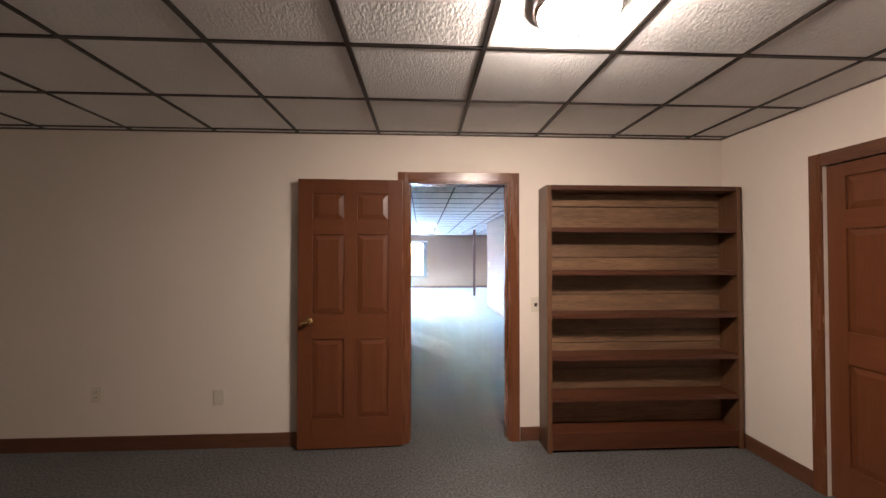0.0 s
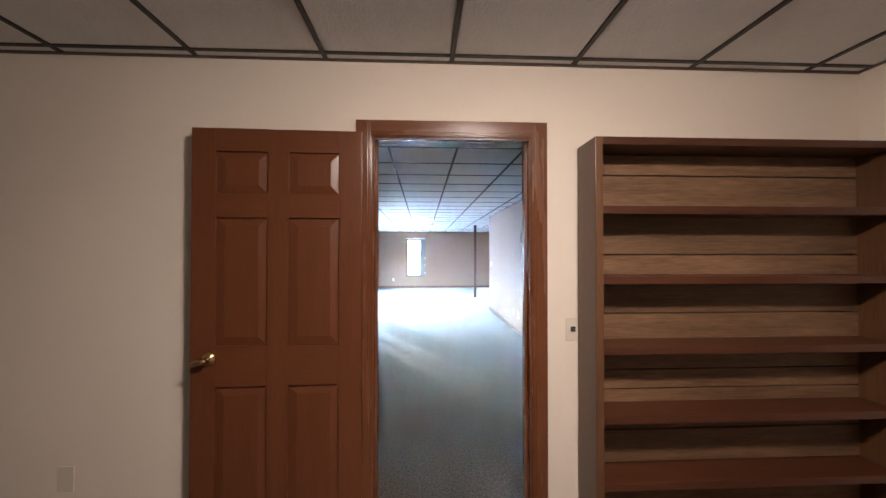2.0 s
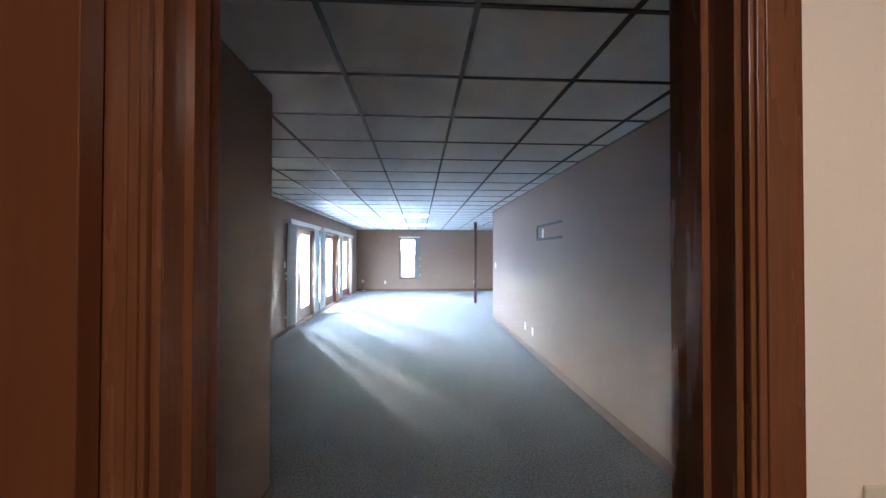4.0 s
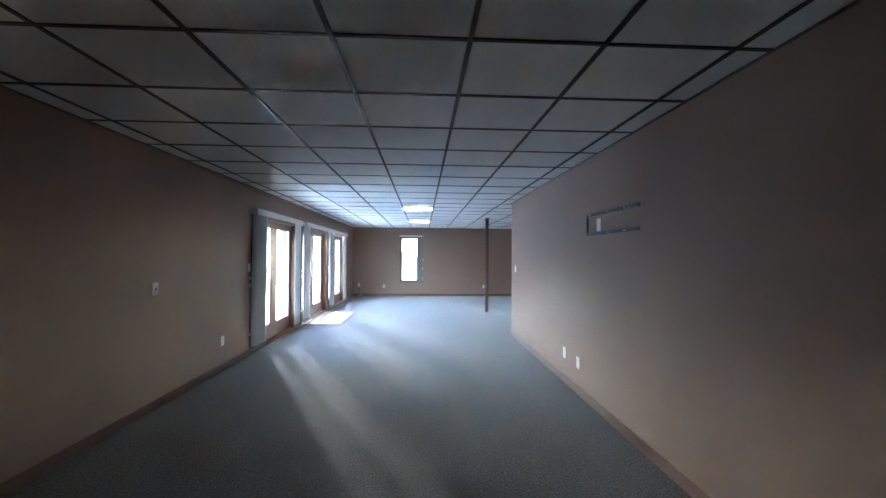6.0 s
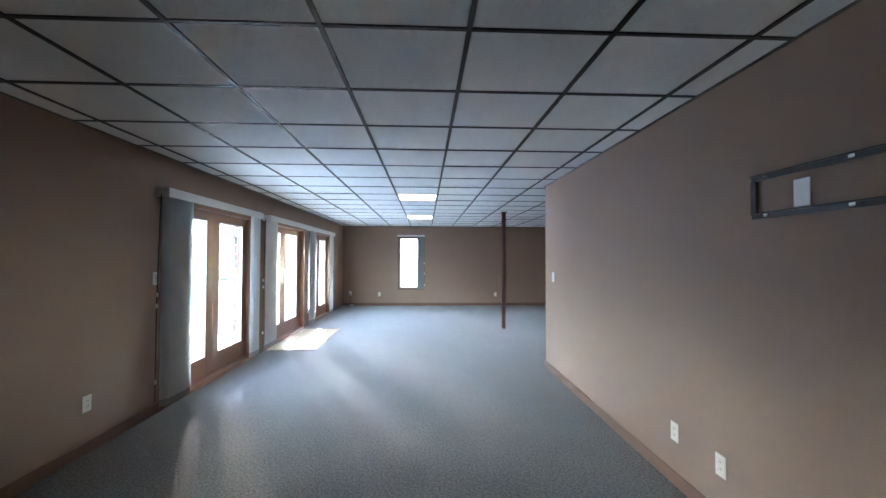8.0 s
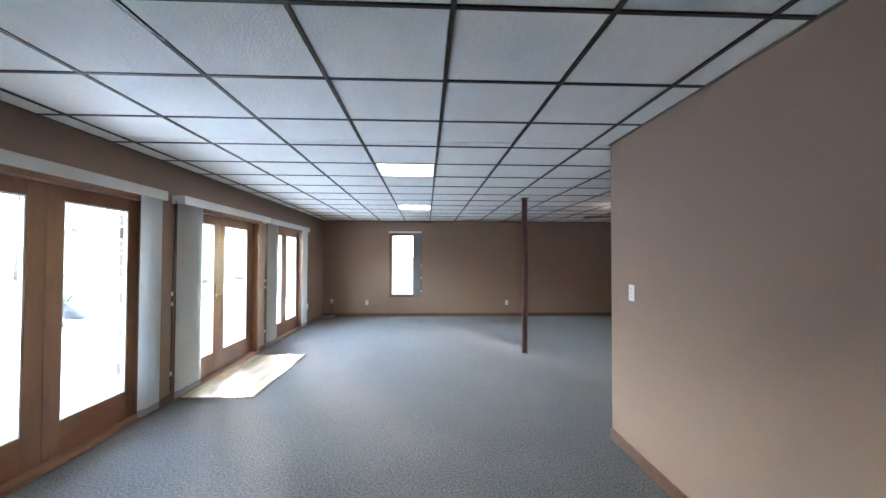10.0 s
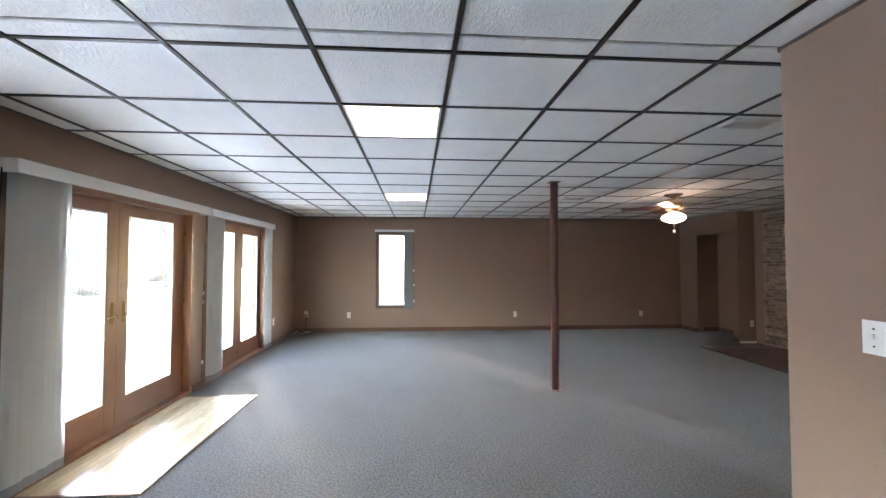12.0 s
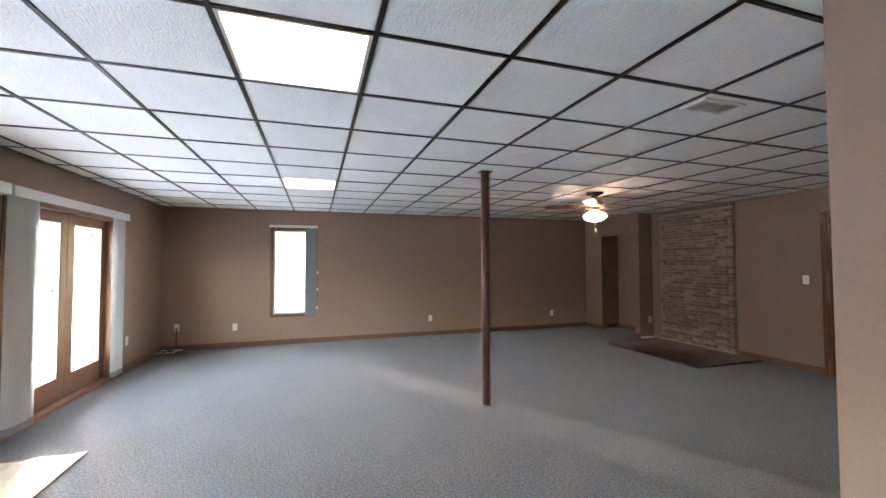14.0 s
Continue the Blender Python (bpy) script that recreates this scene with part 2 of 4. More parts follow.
# walls of the large room
bm = bmesh.new()
ys = [Y2] + [v for k in ("d1", "d2", "d3") for v in PATIO[k]] + [YF + 0.15]
for a, b in zip(ys[::2], ys[1::2]):
    box(bm, XW - 0.2, XW, a, b, 0, H + 0.3)
for a, b in PATIO.values():
    box(bm, XW - 0.2, XW, a, b, HEAD, H + 0.3)
structure("wall_west", bm, TAN, "tan painted wall with three glazed door openings", "wall")
bm = boxed(XW, OPEN_L - 0.02, Y2, Y2 + 0.004, 0, H)
box(bm, OPEN_R + 0.02, XR, Y2, Y2 + 0.004, 0, H)
box(bm, OPEN_L - 0.02, OPEN_R + 0.02, Y2, Y2 + 0.004, OPEN_H + 0.02, H)
structure("wall_south", bm, TAN, "tan painted face of the dividing wall", "wall")
XJ, YJ = -1.085, 5.98
structure("wall_west_jog", boxed(XW + 0.001, XJ, Y2 + 0.005, YJ, 0, H + 0.3), TAN, "tan painted closet block beside the doorway", "wall")
bm = boxed(XR, XR + 0.14, Y2, YC, 0, H + 0.3)
box(bm, XR + 0.14, XE + 0.15, YC - 0.14, YC, 0, H + 0.3)
structure("wall_east_partition", bm, TAN, "tan painted long wall ending at an outer corner", "wall")
WX0, WX1, WZ0, WZ1 = -0.94, -0.28, 0.53, 2.0
bm = boxed(XW, WX0, YF, YF + 0.18, 0, H + 0.3)
box(bm, WX1, 6.6, YF, YF + 0.18, 0, H + 0.3)
box(bm, WX0, WX1, YF, YF + 0.18, 0, WZ0)
box(bm, WX0, WX1, YF, YF + 0.18, WZ1, H + 0.3)
structure("wall_north", bm, TAN, "tan painted end wall with one narrow window", "wall")
DE0, DE1 = 13.80, 14.66
bm = boxed(XE, XE + 0.14, YC, DE0, 0, H + 0.3)
box(bm, XE, XE + 0.14, DE1, 17.40, 0, H + 0.3)
box(bm, XE, XE + 0.14, DE0, DE1, 1.99, H + 0.3)
structure("wall_east", bm, TAN, "tan painted wall beside a brick panel", "wall")
AL0, AL1 = 17.52, 18.43
XB = 5.58
bm = boxed(XB, XE + 0.14, 17.40, AL0, 0, H + 0.3)
box(bm, XB, XB + 0.12, AL0, AL1, 1.975, H + 0.3)
box(bm, XB, XB + 0.12, AL1, YF, 0, H + 0.3)
structure("wall_alcove_front", bm, TAN, "tan painted corner wall with a plain opening", "wall")
bm = boxed(6.14, 6.25, AL0, YF, 0, H)
box(bm, XB + 0.12, 6.14, 18.57, 18.65, 0, H)
box(bm, XE + 0.14, 6.14, AL0 - 0.06, AL0, 0, H)
structure("wall_alcove_back", bm, TAN, "tan painted back of the alcove", "wall")
bm = boxed(8.0, 8.12, 12.3, 16.2, 0, H)
box(bm, XE + 0.14, 8.0, 16.1, 16.2, 0, H)
box(bm, XE + 0.14, 8.0, 12.3, 12.4, 0, H)
structure("wall_side_room", bm, TAN, "tan painted walls of the side room", "wall")


# ceilings
def ceiling(tag, areas, gx, gy, skip, label):
    """Lay-in tiles on a module of 2 feet and their hanging grid; areas are (x0, x1, y0, y1)."""
    T = 0.6096
    tiles, bars, backing = bmesh.new(), bmesh.new(), bmesh.new()
    for x0, x1, y0, y1 in areas:
        xs = [x0] + [gx + T * k for k in range(-20, 40) if x0 + 0.02 < gx + T * k < x1 - 0.02] + [x1]
        yy = [y0] + [gy + T * k for k in range(-40, 40) if y0 + 0.02 < gy + T * k < y1 - 0.02] + [y1]
        for a, b in zip(xs, xs[1:]):
            for c, d in zip(yy, yy[1:]):
                if any(a < sx < b and c < sy < d for sx, sy in skip):
                    continue
                dz = random.uniform(0, 0.003)
                g = 0.009
                lo = [(a + g, c + g), (b - g, c + g), (b - g, d - g), (a + g, d - g)]
                e = 0.006
                inn = [(a + g + e, c + g + e), (b - g - e, c + g + e), (b - g - e, d - g - e), (a + g + e, d - g - e)]
                top = [tiles.verts.new((x, y, H + 0.016)) for x, y in lo]
                mid = [tiles.verts.new((x, y, H + 0.008 + dz)) for x, y in lo]
                bot = [tiles.verts.new((x, y, H + 0.003 + dz)) for x, y in inn]
                tiles.faces.new(bot)
                for i in range(4):
                    tiles.faces.new((mid[i], mid[(i + 1) % 4], bot[(i + 1) % 4], bot[i]))
                    tiles.faces.new((top[i], top[(i + 1) % 4], mid[(i + 1) % 4], mid[i]))
        for x in xs[1:-1]:
            box(bars, x - 0.0105, x + 0.0105, y0, y1, H - 0.001, H + 0.012)
        for y in yy[1:-1]:
            box(bars, x0, x1, y - 0.0105, y + 0.0105, H, H + 0.013)
        box(backing, x0, x1, y0, y1, H + 0.05, H + 0.09)
    bmesh.ops.recalc_face_normals(tiles, faces=tiles.faces)
    structure("ceiling_" + tag, tiles, TILE, label, "ceiling")
    structure("ceiling_grid_" + tag, bars, GRID, "dark bronze metal grid bars holding the tiles", "ceiling grid")
    structure("ceiling_deck_" + tag, backing, MORTAR, "deck above the hung tiles", "ceiling")


ceiling("office", [(R1W, R1E, R1S, Y1)], -0.777, 3.45, [], "textured white drop ceiling tiles")
LIGHT_TILES = [(-0.305, 13.305), (-0.305, 16.35)]
ceiling("hall", [(XW, XR, Y2, YC), (XW, XE, YC, YF), (XE + 0.14, 8.0, 12.4, 16.1), (XE, 6.14, AL0, 18.57)], 0.0, 13.0, LIGHT_TILES, "textured white drop ceiling tiles")


def edge_trim(name, runs):
    bm = bmesh.new()
    for x0, x1, y0, y1 in runs:
        box(bm, x0, x1, y0, y1, H - 0.004, H + 0.012)
    structure(name, bm, EDGE, "dark angle trim at the ceiling edge", "trim")


w = 0.014
edge_trim("trim_ceiling_office", [(R1W, R1E, Y1 - w, Y1 - 0.001), (R1E - w, R1E - 0.001, R1S, Y1 - w), (R1W + 0.001, R1W + w, R1S, Y1 - w)])
edge_trim("trim_ceiling_hall", [(XW + 0.001, XW + w, Y2 + 0.01, YF - w), (XR - w, XR - 0.001, Y2 + 0.01, YC), (XR, XE - 0.001, YC + 0.001, YC + w), (XW, XB, YF - w, YF - 0.001), (XE - w, XE - 0.001, YC + w, 17.40)])


# baseboards
def baseboard(name, x0, x1, y0, y1, along):
    bm = bmesh.new()
    box(bm, x0, x1, y0, y1, 0, 0.105 if "office" in name else 0.085, 0.004)
    structure(name, bm, BASE_X if along == "x" else BASE_Y, "brown stained wooden baseboard", "baseboard")


t = 0.013
baseboard("baseboard_office_a", R1W, -0.632, Y1 - t, Y1 - 0.001, "x")
baseboard("baseboard_office_b", 0.312, R1E - t, Y1 - t, Y1 - 0.001, "x")
baseboard("baseboard_office_c", R1E - t, R1E - 0.001, 3.41, Y1 - t, "y")
baseboard("baseboard_office_d", R1E - t, R1E - 0.001, R1S, 2.47, "y")
baseboard("baseboard_west_a", XW + 0.001, XW + t, YJ + t, 10.96, "y")
baseboard("baseboard_jog_a", XJ + 0.001, XJ + t, Y2 + 0.03, YJ + t, "y")
baseboard("baseboard_jog_b", XW + t, XJ, YJ + 0.001, YJ + t, "x")
baseboard("baseboard_west_b", XW + 0.001, XW + t, 12.88, 13.22, "y")
baseboard("baseboard_west_c", XW + 0.001, XW + t, 15.26, 15.49, "y")
baseboard("baseboard_west_d", XW + 0.001, XW + t, 17.38, YF - t, "y")
baseboard("baseboard_partition", XR - t, XR - 0.001, Y2 + 0.005, YC + t, "y")
baseboard("baseboard_corner", XR, XE - t, YC + 0.001, YC + t, "x")
baseboard("baseboard_north", XW, XB, YF - t, YF - 0.001, "x")
baseboard("baseboard_east_a", XE - t, XE - 0.001, 14.74, 15.80, "y")
baseboard("baseboard_east_b", XE - t, XE - 0.001, YC + t, 13.72, "y")
baseboard("baseboard_alcove_a", XB - t, XB - 0.001, AL1, YF - t, "y")
baseboard("baseboard_alcove_b", XB - t, XB - 0.001, 17.40, AL0, "y")
baseboard("baseboard_alcove_c", 6.14 - t, 6.139, AL0, 18.57, "y")
baseboard("baseboard_alcove_d", XB + 0.12, 6.12, 18.57 - t, 18.569, "x")


# casings: stepped mouldings round an opening in a wall that runs along x (axis "x") or y
def casing(name, axis, plane, side, a0, a1, top, width=0.078, label="varnished brown wooden door casing", reveal=0.0):
    ob = thing(name, (0, 0, 0), label, "door casing", kind="structure")
    for pn, u0, u1, z0, z1 in (("side_casing", a0 - width, a0, 0, top + width), ("side_casing", a1, a1 + width, 0, top + width), ("head_casing", a0, a1, top, top + width)):
        bm = bmesh.new()
        for inset, d in ((0.0, 0.012), (0.012, 0.017), (0.03, 0.02)):
            zz1 = z1 - inset * (0.6 if pn == "head_casing" else 0.6)
            zz0 = z0 + (inset * 0.6 if pn == "head_casing" else 0)
            uu0, uu1 = (u0 + inset * 0.6, u1 - inset * 0.6) if pn == "side_casing" else (u0, u1)
            p0, p1 = sorted((plane + side * 0.001, plane + side * d))
            if axis == "x":
                box(bm, uu0, uu1, p0, p1, zz0, zz1, 0.002)
            else:
                box(bm, p0, p1, uu0, uu1, zz0, zz1, 0.002)
        part(pn, bm, CASING if pn == "side_casing" else (CASING_X if axis == "x" else BASE_Y), ob)
    return ob


c = casing("door_casing_1", "x", Y1, -1, OPEN_L - 0.01, OPEN_R + 0.01, OPEN_H + 0.008)
bm = boxed(OPEN_L - 0.019, OPEN_L, Y1 + 0.001, Y2 + 0.003, 0, OPEN_H)
box(bm, OPEN_L, OPEN_L + 0.012, Y1 + 0.05, Y1 + 0.09, 0, OPEN_H)
part("jamb", bm, CASING, c)
bm = boxed(OPEN_R, OPEN_R + 0.019, Y1 + 0.001, Y2 + 0.003, 0, OPEN_H)
box(bm, OPEN_R - 0.012, OPEN_R, Y1 + 0.05, Y1 + 0.09, 0, OPEN_H)
part("jamb", bm, CASING, c)
part("head_jamb", boxed(OPEN_L - 0.019, OPEN_R + 0.019, Y1 + 0.001, Y2 + 0.003, OPEN_H, OPEN_H + 0.019), CASING_X, c)
casing("door_casing_2", "x", Y2 + 0.004, 1, OPEN_L - 0.01, OPEN_R + 0.01, OPEN_H + 0.008)
casing("door_casing_3", "y", R1E, -1, EY0, EY1, 1.965)
casing("door_casing_4", "y", XE, -1, DE0, DE1, 1.985, 0.075)
bm = boxed(XE + 0.001, XE + 0.139, DE1 - 0.02, DE1 - 0.001, 0, 1.985)
box(bm, XE + 0.001, XE + 0.139, DE0 + 0.001, DE0 + 0.02, 0, 1.985)
structure("trim_side_doorway", bm, CASING, "brown wooden jamb of the side doorway", "trim")


# ---- six-panel doors, built flat along x with the face towards -y ----
def six_panel_door(name, label, width=0.765, height=1.985, thick=0.035, handle_x=None, handle_z=0.93):
    ob = thing(name, (0, 0, 0), label, "door", kind="structure")
    st, mid = 0.105, 0.095
    pw = (width - 2 * st - mid) / 2
    rails = [(0.0, 0.215), (0.80, 0.985), (1.575, 1.685), (1.88, height)]
    for x0 in (0, width - st):
        part("stile", boxed(x0, x0 + st, 0, thick, 0, height, bevel=0.002), DOORWOOD, ob)
    part("mullion", boxed(st + pw, st + pw + mid, 0.001, thick - 0.001, 0.0, height - 0.001), DOORWOOD, ob)
    for z0, z1 in rails:
        for x0 in (st, st + pw + mid):
            part("rail", boxed(x0, x0 + pw, 0.0005, thick - 0.0005, z0, z1), RAILWOOD, ob)
    for (a, z0), (z1, b) in zip(rails, rails[1:]):
        for x0 in (st, st + pw + mid):
            bm = bmesh.new()
            n = 0.04
            for s, y0, y1 in ((-1, 0.014, 0.004), (1, thick - 0.014, thick - 0.004)):
                o = [bm.verts.new((x, y0, z)) for x, z in ((x0, z0), (x0 + pw, z0), (x0 + pw, z1), (x0, z1))]
                i = [bm.verts.new((x, y1, z)) for x, z in ((x0 + n, z0 + n), (x0 + pw - n, z0 + n), (x0 + pw - n, z1 - n), (x0 + n, z1 - n))]
                bm.faces.new(i)
                for k in range(4):
                    bm.faces.new((o[k], o[(k + 1) % 4], i[(k + 1) % 4], i[k]))
            bmesh.ops.recalc_face_normals(bm, faces=bm.faces)
            part("panel", bm, DOORWOOD, ob)
    if handle_x is not None:
        s = 1 if handle_x < width / 2 else -1
        bm = lathe([(0.032, 0), (0.032, 0.004), (0.026, 0.012), (0.012, 0.016), (0.011, 0.045), (0.014, 0.05)], 24)
        bmesh.ops.rotate(bm, verts=bm.verts, matrix=Matrix.Rotation(radians(90), 3, "X"))
        bmesh.ops.translate(bm, verts=bm.verts, vec=(handle_x, 0, handle_z))
        h = part("handle", bm, BRASS, ob, "polished brass lever handle")
        part("lever", tube([(handle_x + s * 0.005, -0.045, handle_z), (handle_x - s * 0.0, -0.052, handle_z), (handle_x - s * 0.02, -0.056, handle_z + 0.001), (handle_x - s * 0.034, -0.058, handle_z - 0.004), (handle_x - s * 0.048, -0.057, handle_z - 0.009)], [0.013, 0.013, 0.012, 0.011, 0.009], 10), BRASS, h)
    return ob


leaf = six_panel_door("door_1", "reddish brown six-panel wooden door standing open against the wall", handle_x=0.082)
leaf.matrix_basis = pose(-1.360, 4.043, 0.012, 0, 0, 2.0)
for z in (0.25, 1.0, 1.78):
    part("hinge", tube([(0.772, 0.03, z), (0.772, 0.03, z + 0.09)], 0.007, 8), BRASS, leaf)
leaf2 = six_panel_door("door_2", "dark reddish six-panel wooden door, closed", width=EY1 - EY0 - 0.006, height=1.955)
leaf2.matrix_basis = pose(R1E + 0.02, EY1 - 0.003, 0.006, 0, 0, -90)
for z in (0.2, 0.98, 1.72):
    bm = tube([(R1E - 0.006, EY1 + 0.004, z), (R1E - 0.006, EY1 + 0.004, z + 0.09)], 0.006, 8)
    solid("hinge", bm, BRASS, "small brass hinge on the door casing", "hinge", "hinges of the closed door")


# ---- bookcase ----
def bookcase():
    x0, x1, yf, yb, top = 0.458, 1.935, 3.908, 4.112, 1.945
    ob = thing("bookcase", (x0, yf, 0), "empty rough brown wooden bookcase with plank back, against a cream wall", "bookcase")
    s = 0.036
    for a in (x0, x1 - s):
        part("side_panel", boxed(a, a + s, yf, yb, 0, top - 0.001, bevel=0.004), SHELF_V, ob)
    part("top_board", boxed(x0 + s, x1 - s, yf + 0.004, yb, top - 0.035, top, bevel=0.003), SHELF, ob)
    for z in (1.599, 1.283, 0.968, 0.660, 0.365):
        part("shelf", boxed(x0 + s, x1 - s, yf + 0.006, yb - 0.02, z, z + 0.036, bevel=0.003), SHELF, ob)
    part("bottom_shelf", boxed(x0 + s, x1 - s, yf + 0.02, yb - 0.02, 0.115, 0.145, bevel=0.003), SHELF, ob)
    part("kick_board", boxed(x0 + s, x1 - s, yf + 0.004, yf + 0.022, 0.02, 0.144, bevel=0.003), SHELF, ob)
    zs = [0.145, 0.40, 0.56, 0.758, 0.853, 1.128, 1.285, 1.415, 1.615, 1.806, 1.91]
    for a, b in zip(zs, zs[1:]):
        part("back_board", boxed(x0 + s, x1 - s, yb - 0.018 - random.uniform(0, 0.003), yb - 0.002, a + 0.003, b - 0.003, bevel=0.002), PLANK, ob)
    part("back_sheet", boxed(x0 + s, x1 - s, yb - 0.0015, yb, 0.14, 1.91), SHELF, ob)
    for z in (1.615, 1.30, 0.985, 0.677, 0.38):
        for y in (yf + 0.06, yb - 0.05):
            part("screw", lathe([(0.006, -0.001), (0.006, 0.001)], 8, (0, 0, 0)), CHROME, ob).matrix_basis = pose(-0.001, y - yf, z, 0, 90, 0)


bookcase()


# ---- wall plates, built facing -y about their middle ----
def plate(name, kind, label, material=PLASTIC):
    ob = thing(name, (0, 0, 0), label, {"duplex": "outlet", "blank": "wall plate", "switch": "light switch", "phone": "wall plate"}[kind])
    part("cover", boxed(-0.036, 0.036, -0.006, -0.001, -0.058, 0.058, bevel=0.002), material, ob)
    if kind == "duplex":
        for z in (-0.02, 0.02):
            face = part("socket", boxed(-0.017, 0.017, -0.008, -0.005, z - 0.014, z + 0.014, bevel=0.002), material, ob)
            for x in (-0.006, 0.006):
                part("slot", boxed(x - 0.0015, x + 0.0015, -0.0085, -0.0075, z - 0.005, z + 0.006), SLOT, face)
    elif kind == "switch":
        part("toggle", boxed(-0.005, 0.005, -0.016, -0.005, -0.004, 0.012, bevel=0.002), material, ob)
        for z in (-0.03, 0.03):
            part("screw", boxed(-0.003, 0.003, -0.0075, -0.0055, z - 0.003, z + 0.003), SLOT, ob)
    elif kind == "phone":
        part("jack", boxed(-0.012, 0.012, -0.009, -0.005, -0.014, 0.012, bevel=0.001), SLOT, ob)
    else:
        for z in (-0.03, 0.03):
            part("screw", boxed(-0.003, 0.003, -0.0075, -0.0055, z - 0.003, z + 0.003), material, ob)
    return ob


p = plate("outlet", "duplex", "ivory duplex outlet on a painted wall")
spots = [(-2.83, Y1, 0.41, 0), (-1.537, YF, 0.34, 0), (1.922, YF, 0.334, 0), (4.674, YF, 0.327, 0), (-2.393, YF, 0.37, 0),
         (XW, 10.12, 0.36, 90), (XW, 17.73, 0.40, 90), (XR, 9.58, 0.33, -90), (XR, 9.19, 0.32, -90), (5.82, 17.40, 0.34, 0)]
p.matrix_basis = pose(*spots[0][:3], 0, 0, spots[0][3])
for x, y, z, r in spots[1:]:
    copy_thing(p, pose(x, y, z, 0, 0, r))
plate("wall_plate", "blank", "ivory blank cover plate on a cream wall").matrix_basis = pose(-1.96, Y1, 0.375, 0, 0, 0)
plate("wall_plate", "phone", "ivory plate with a dark jack beside the doorway").matrix_basis = pose(0.437, Y1, 1.047, 0, 0, 0)
plate("wall_plate", "phone", "white plate with a dark jack on a tan wall", WHITE_PLASTIC).matrix_basis = pose(XW, 8.895, 1.09, 0, 0, 90)
plate("wall_plate", "blank", "white plate between the rails of a screen bracket", WHITE_PLASTIC).matrix_basis = pose(XR, 8.71, 1.70, 0, 0, -90)
s1 = plate("light_switch", "switch", "white light switch on a tan wall", WHITE_PLASTIC)
s1.matrix_basis = pose(XR, 11.945, 1.19, 0, 0, -90)
copy_thing(s1, pose(XW, 10.82, 1.226, 0, 0, 90))
copy_thing(s1, pose(XE, 14.91, 1.19, 0, 0, -90))


# ---- screen bracket on the partition ----
def bracket():
    x = XR - 0.002
    ob = thing("screen_bracket", (x, 8.49, 1.7), "empty black steel screen wall bracket", "bracket")
    for z in (1.80, 1.622):
        bm = boxed(x - 0.012, x, 8.02, 8.955, z - 0.014, z + 0.014, bevel=0.002)
        box(bm, x - 0.02, x - 0.012, 8.02, 8.955, z + 0.008, z + 0.014)
        r = part("rail", bm, STEEL, ob)
        for y in (8.22, 8.5, 8.87):
            part("bolt", boxed(x - 0.02, x - 0.012, y - 0.012, y + 0.012, z - 0.008, z + 0.006, bevel=0.002), CHROME, r)
    part("upright", boxed(x - 0.014, x - 0.0005, 8.93, 8.958, 1.636, 1.786, bevel=0.002), STEEL, ob)


bracket()


# ---- glazed doors in the west wall ----
XD0, XD1 = XW - 0.125, XW - 0.08


def glazed_leaf(parent, y0, y1, z0, z1, gl, gr, gb, gt):
    lf = part("leaf", boxed(XD0, XD1, y0, gl, z0, z1, bevel=0.003), PATIO_V, parent)
    part("stile", boxed(XD0, XD1, gr, y1, z0, z1, bevel=0.003), PATIO_V, lf)
    part("bottom_rail", boxed(XD0 + 0.001, XD1 - 0.001, gl, gr, z0, gb), PATIO_Y, lf)
    part("top_rail", boxed(XD0 + 0.001, XD1 - 0.001, gl, gr, gt, z1), PATIO_Y, lf)
    bm = bmesh.new()
    for a, b, c2, d in ((gl, gl + 0.012, gb, gt), (gr - 0.012, gr, gb, gt), (gl + 0.012, gr - 0.012, gb, gb + 0.012), (gl + 0.012, gr - 0.012, gt - 0.012, gt)):
        box(bm, XD0 + 0.012, XD1 - 0.006, a, b, c2, d)
    part("glazing_bead", bm, WHITE_PLASTIC, lf)
    g = part("pane", boxed(XD0 + 0.018, XD0 + 0.024, gl + 0.012, gr - 0.012, gb + 0.012, gt - 0.012), GLASS, lf)
    g.visible_shadow = False
    return lf


def glazed_door(name, key, label, mid, glasses, right_stile_end):
    y0, y1 = PATIO[key]
    ob = thing(name, (XW, (y0 + y1) / 2, 0), label, "door", kind="structure")
    xi = XW + 0.004
    part("jamb", boxed(XW - 0.2, xi, y0 + 0.001, y0 + 0.035, 0.0, HEAD - 0.001), PATIO_V, ob)
    part("jamb", boxed(XW - 0.2, xi, y1 - 0.035, y1 - 0.001, 0.0, HEAD - 0.001), PATIO_V, ob)
    part("head_jamb", boxed(XW - 0.199, xi - 0.001, y0 + 0.035, y1 - 0.035, HEAD - 0.035, HEAD - 0.001), PATIO_Y, ob)
    part("sill", boxed(XW - 0.199, xi - 0.001, y0 + 0.035, y1 - 0.035, 0.001, 0.035), PATIO_Y, ob)
    (a0, a1), (b0, b1) = glasses
    glazed_leaf(ob, y0 + 0.036, mid - 0.002, 0.037, HEAD - 0.037, a0, a1, 0.27, 1.845)
    glazed_leaf(ob, mid + 0.002, right_stile_end, 0.037, HEAD - 0.037, b0, b1, 0.27, 1.845)
    if right_stile_end < y1 - 0.04:
        part("side_frame", boxed(XW - 0.19, XW - 0.03, right_stile_end + 0.002, y1 - 0.036, 0.036, HEAD - 0.036), PATIO_V, ob)
    return ob


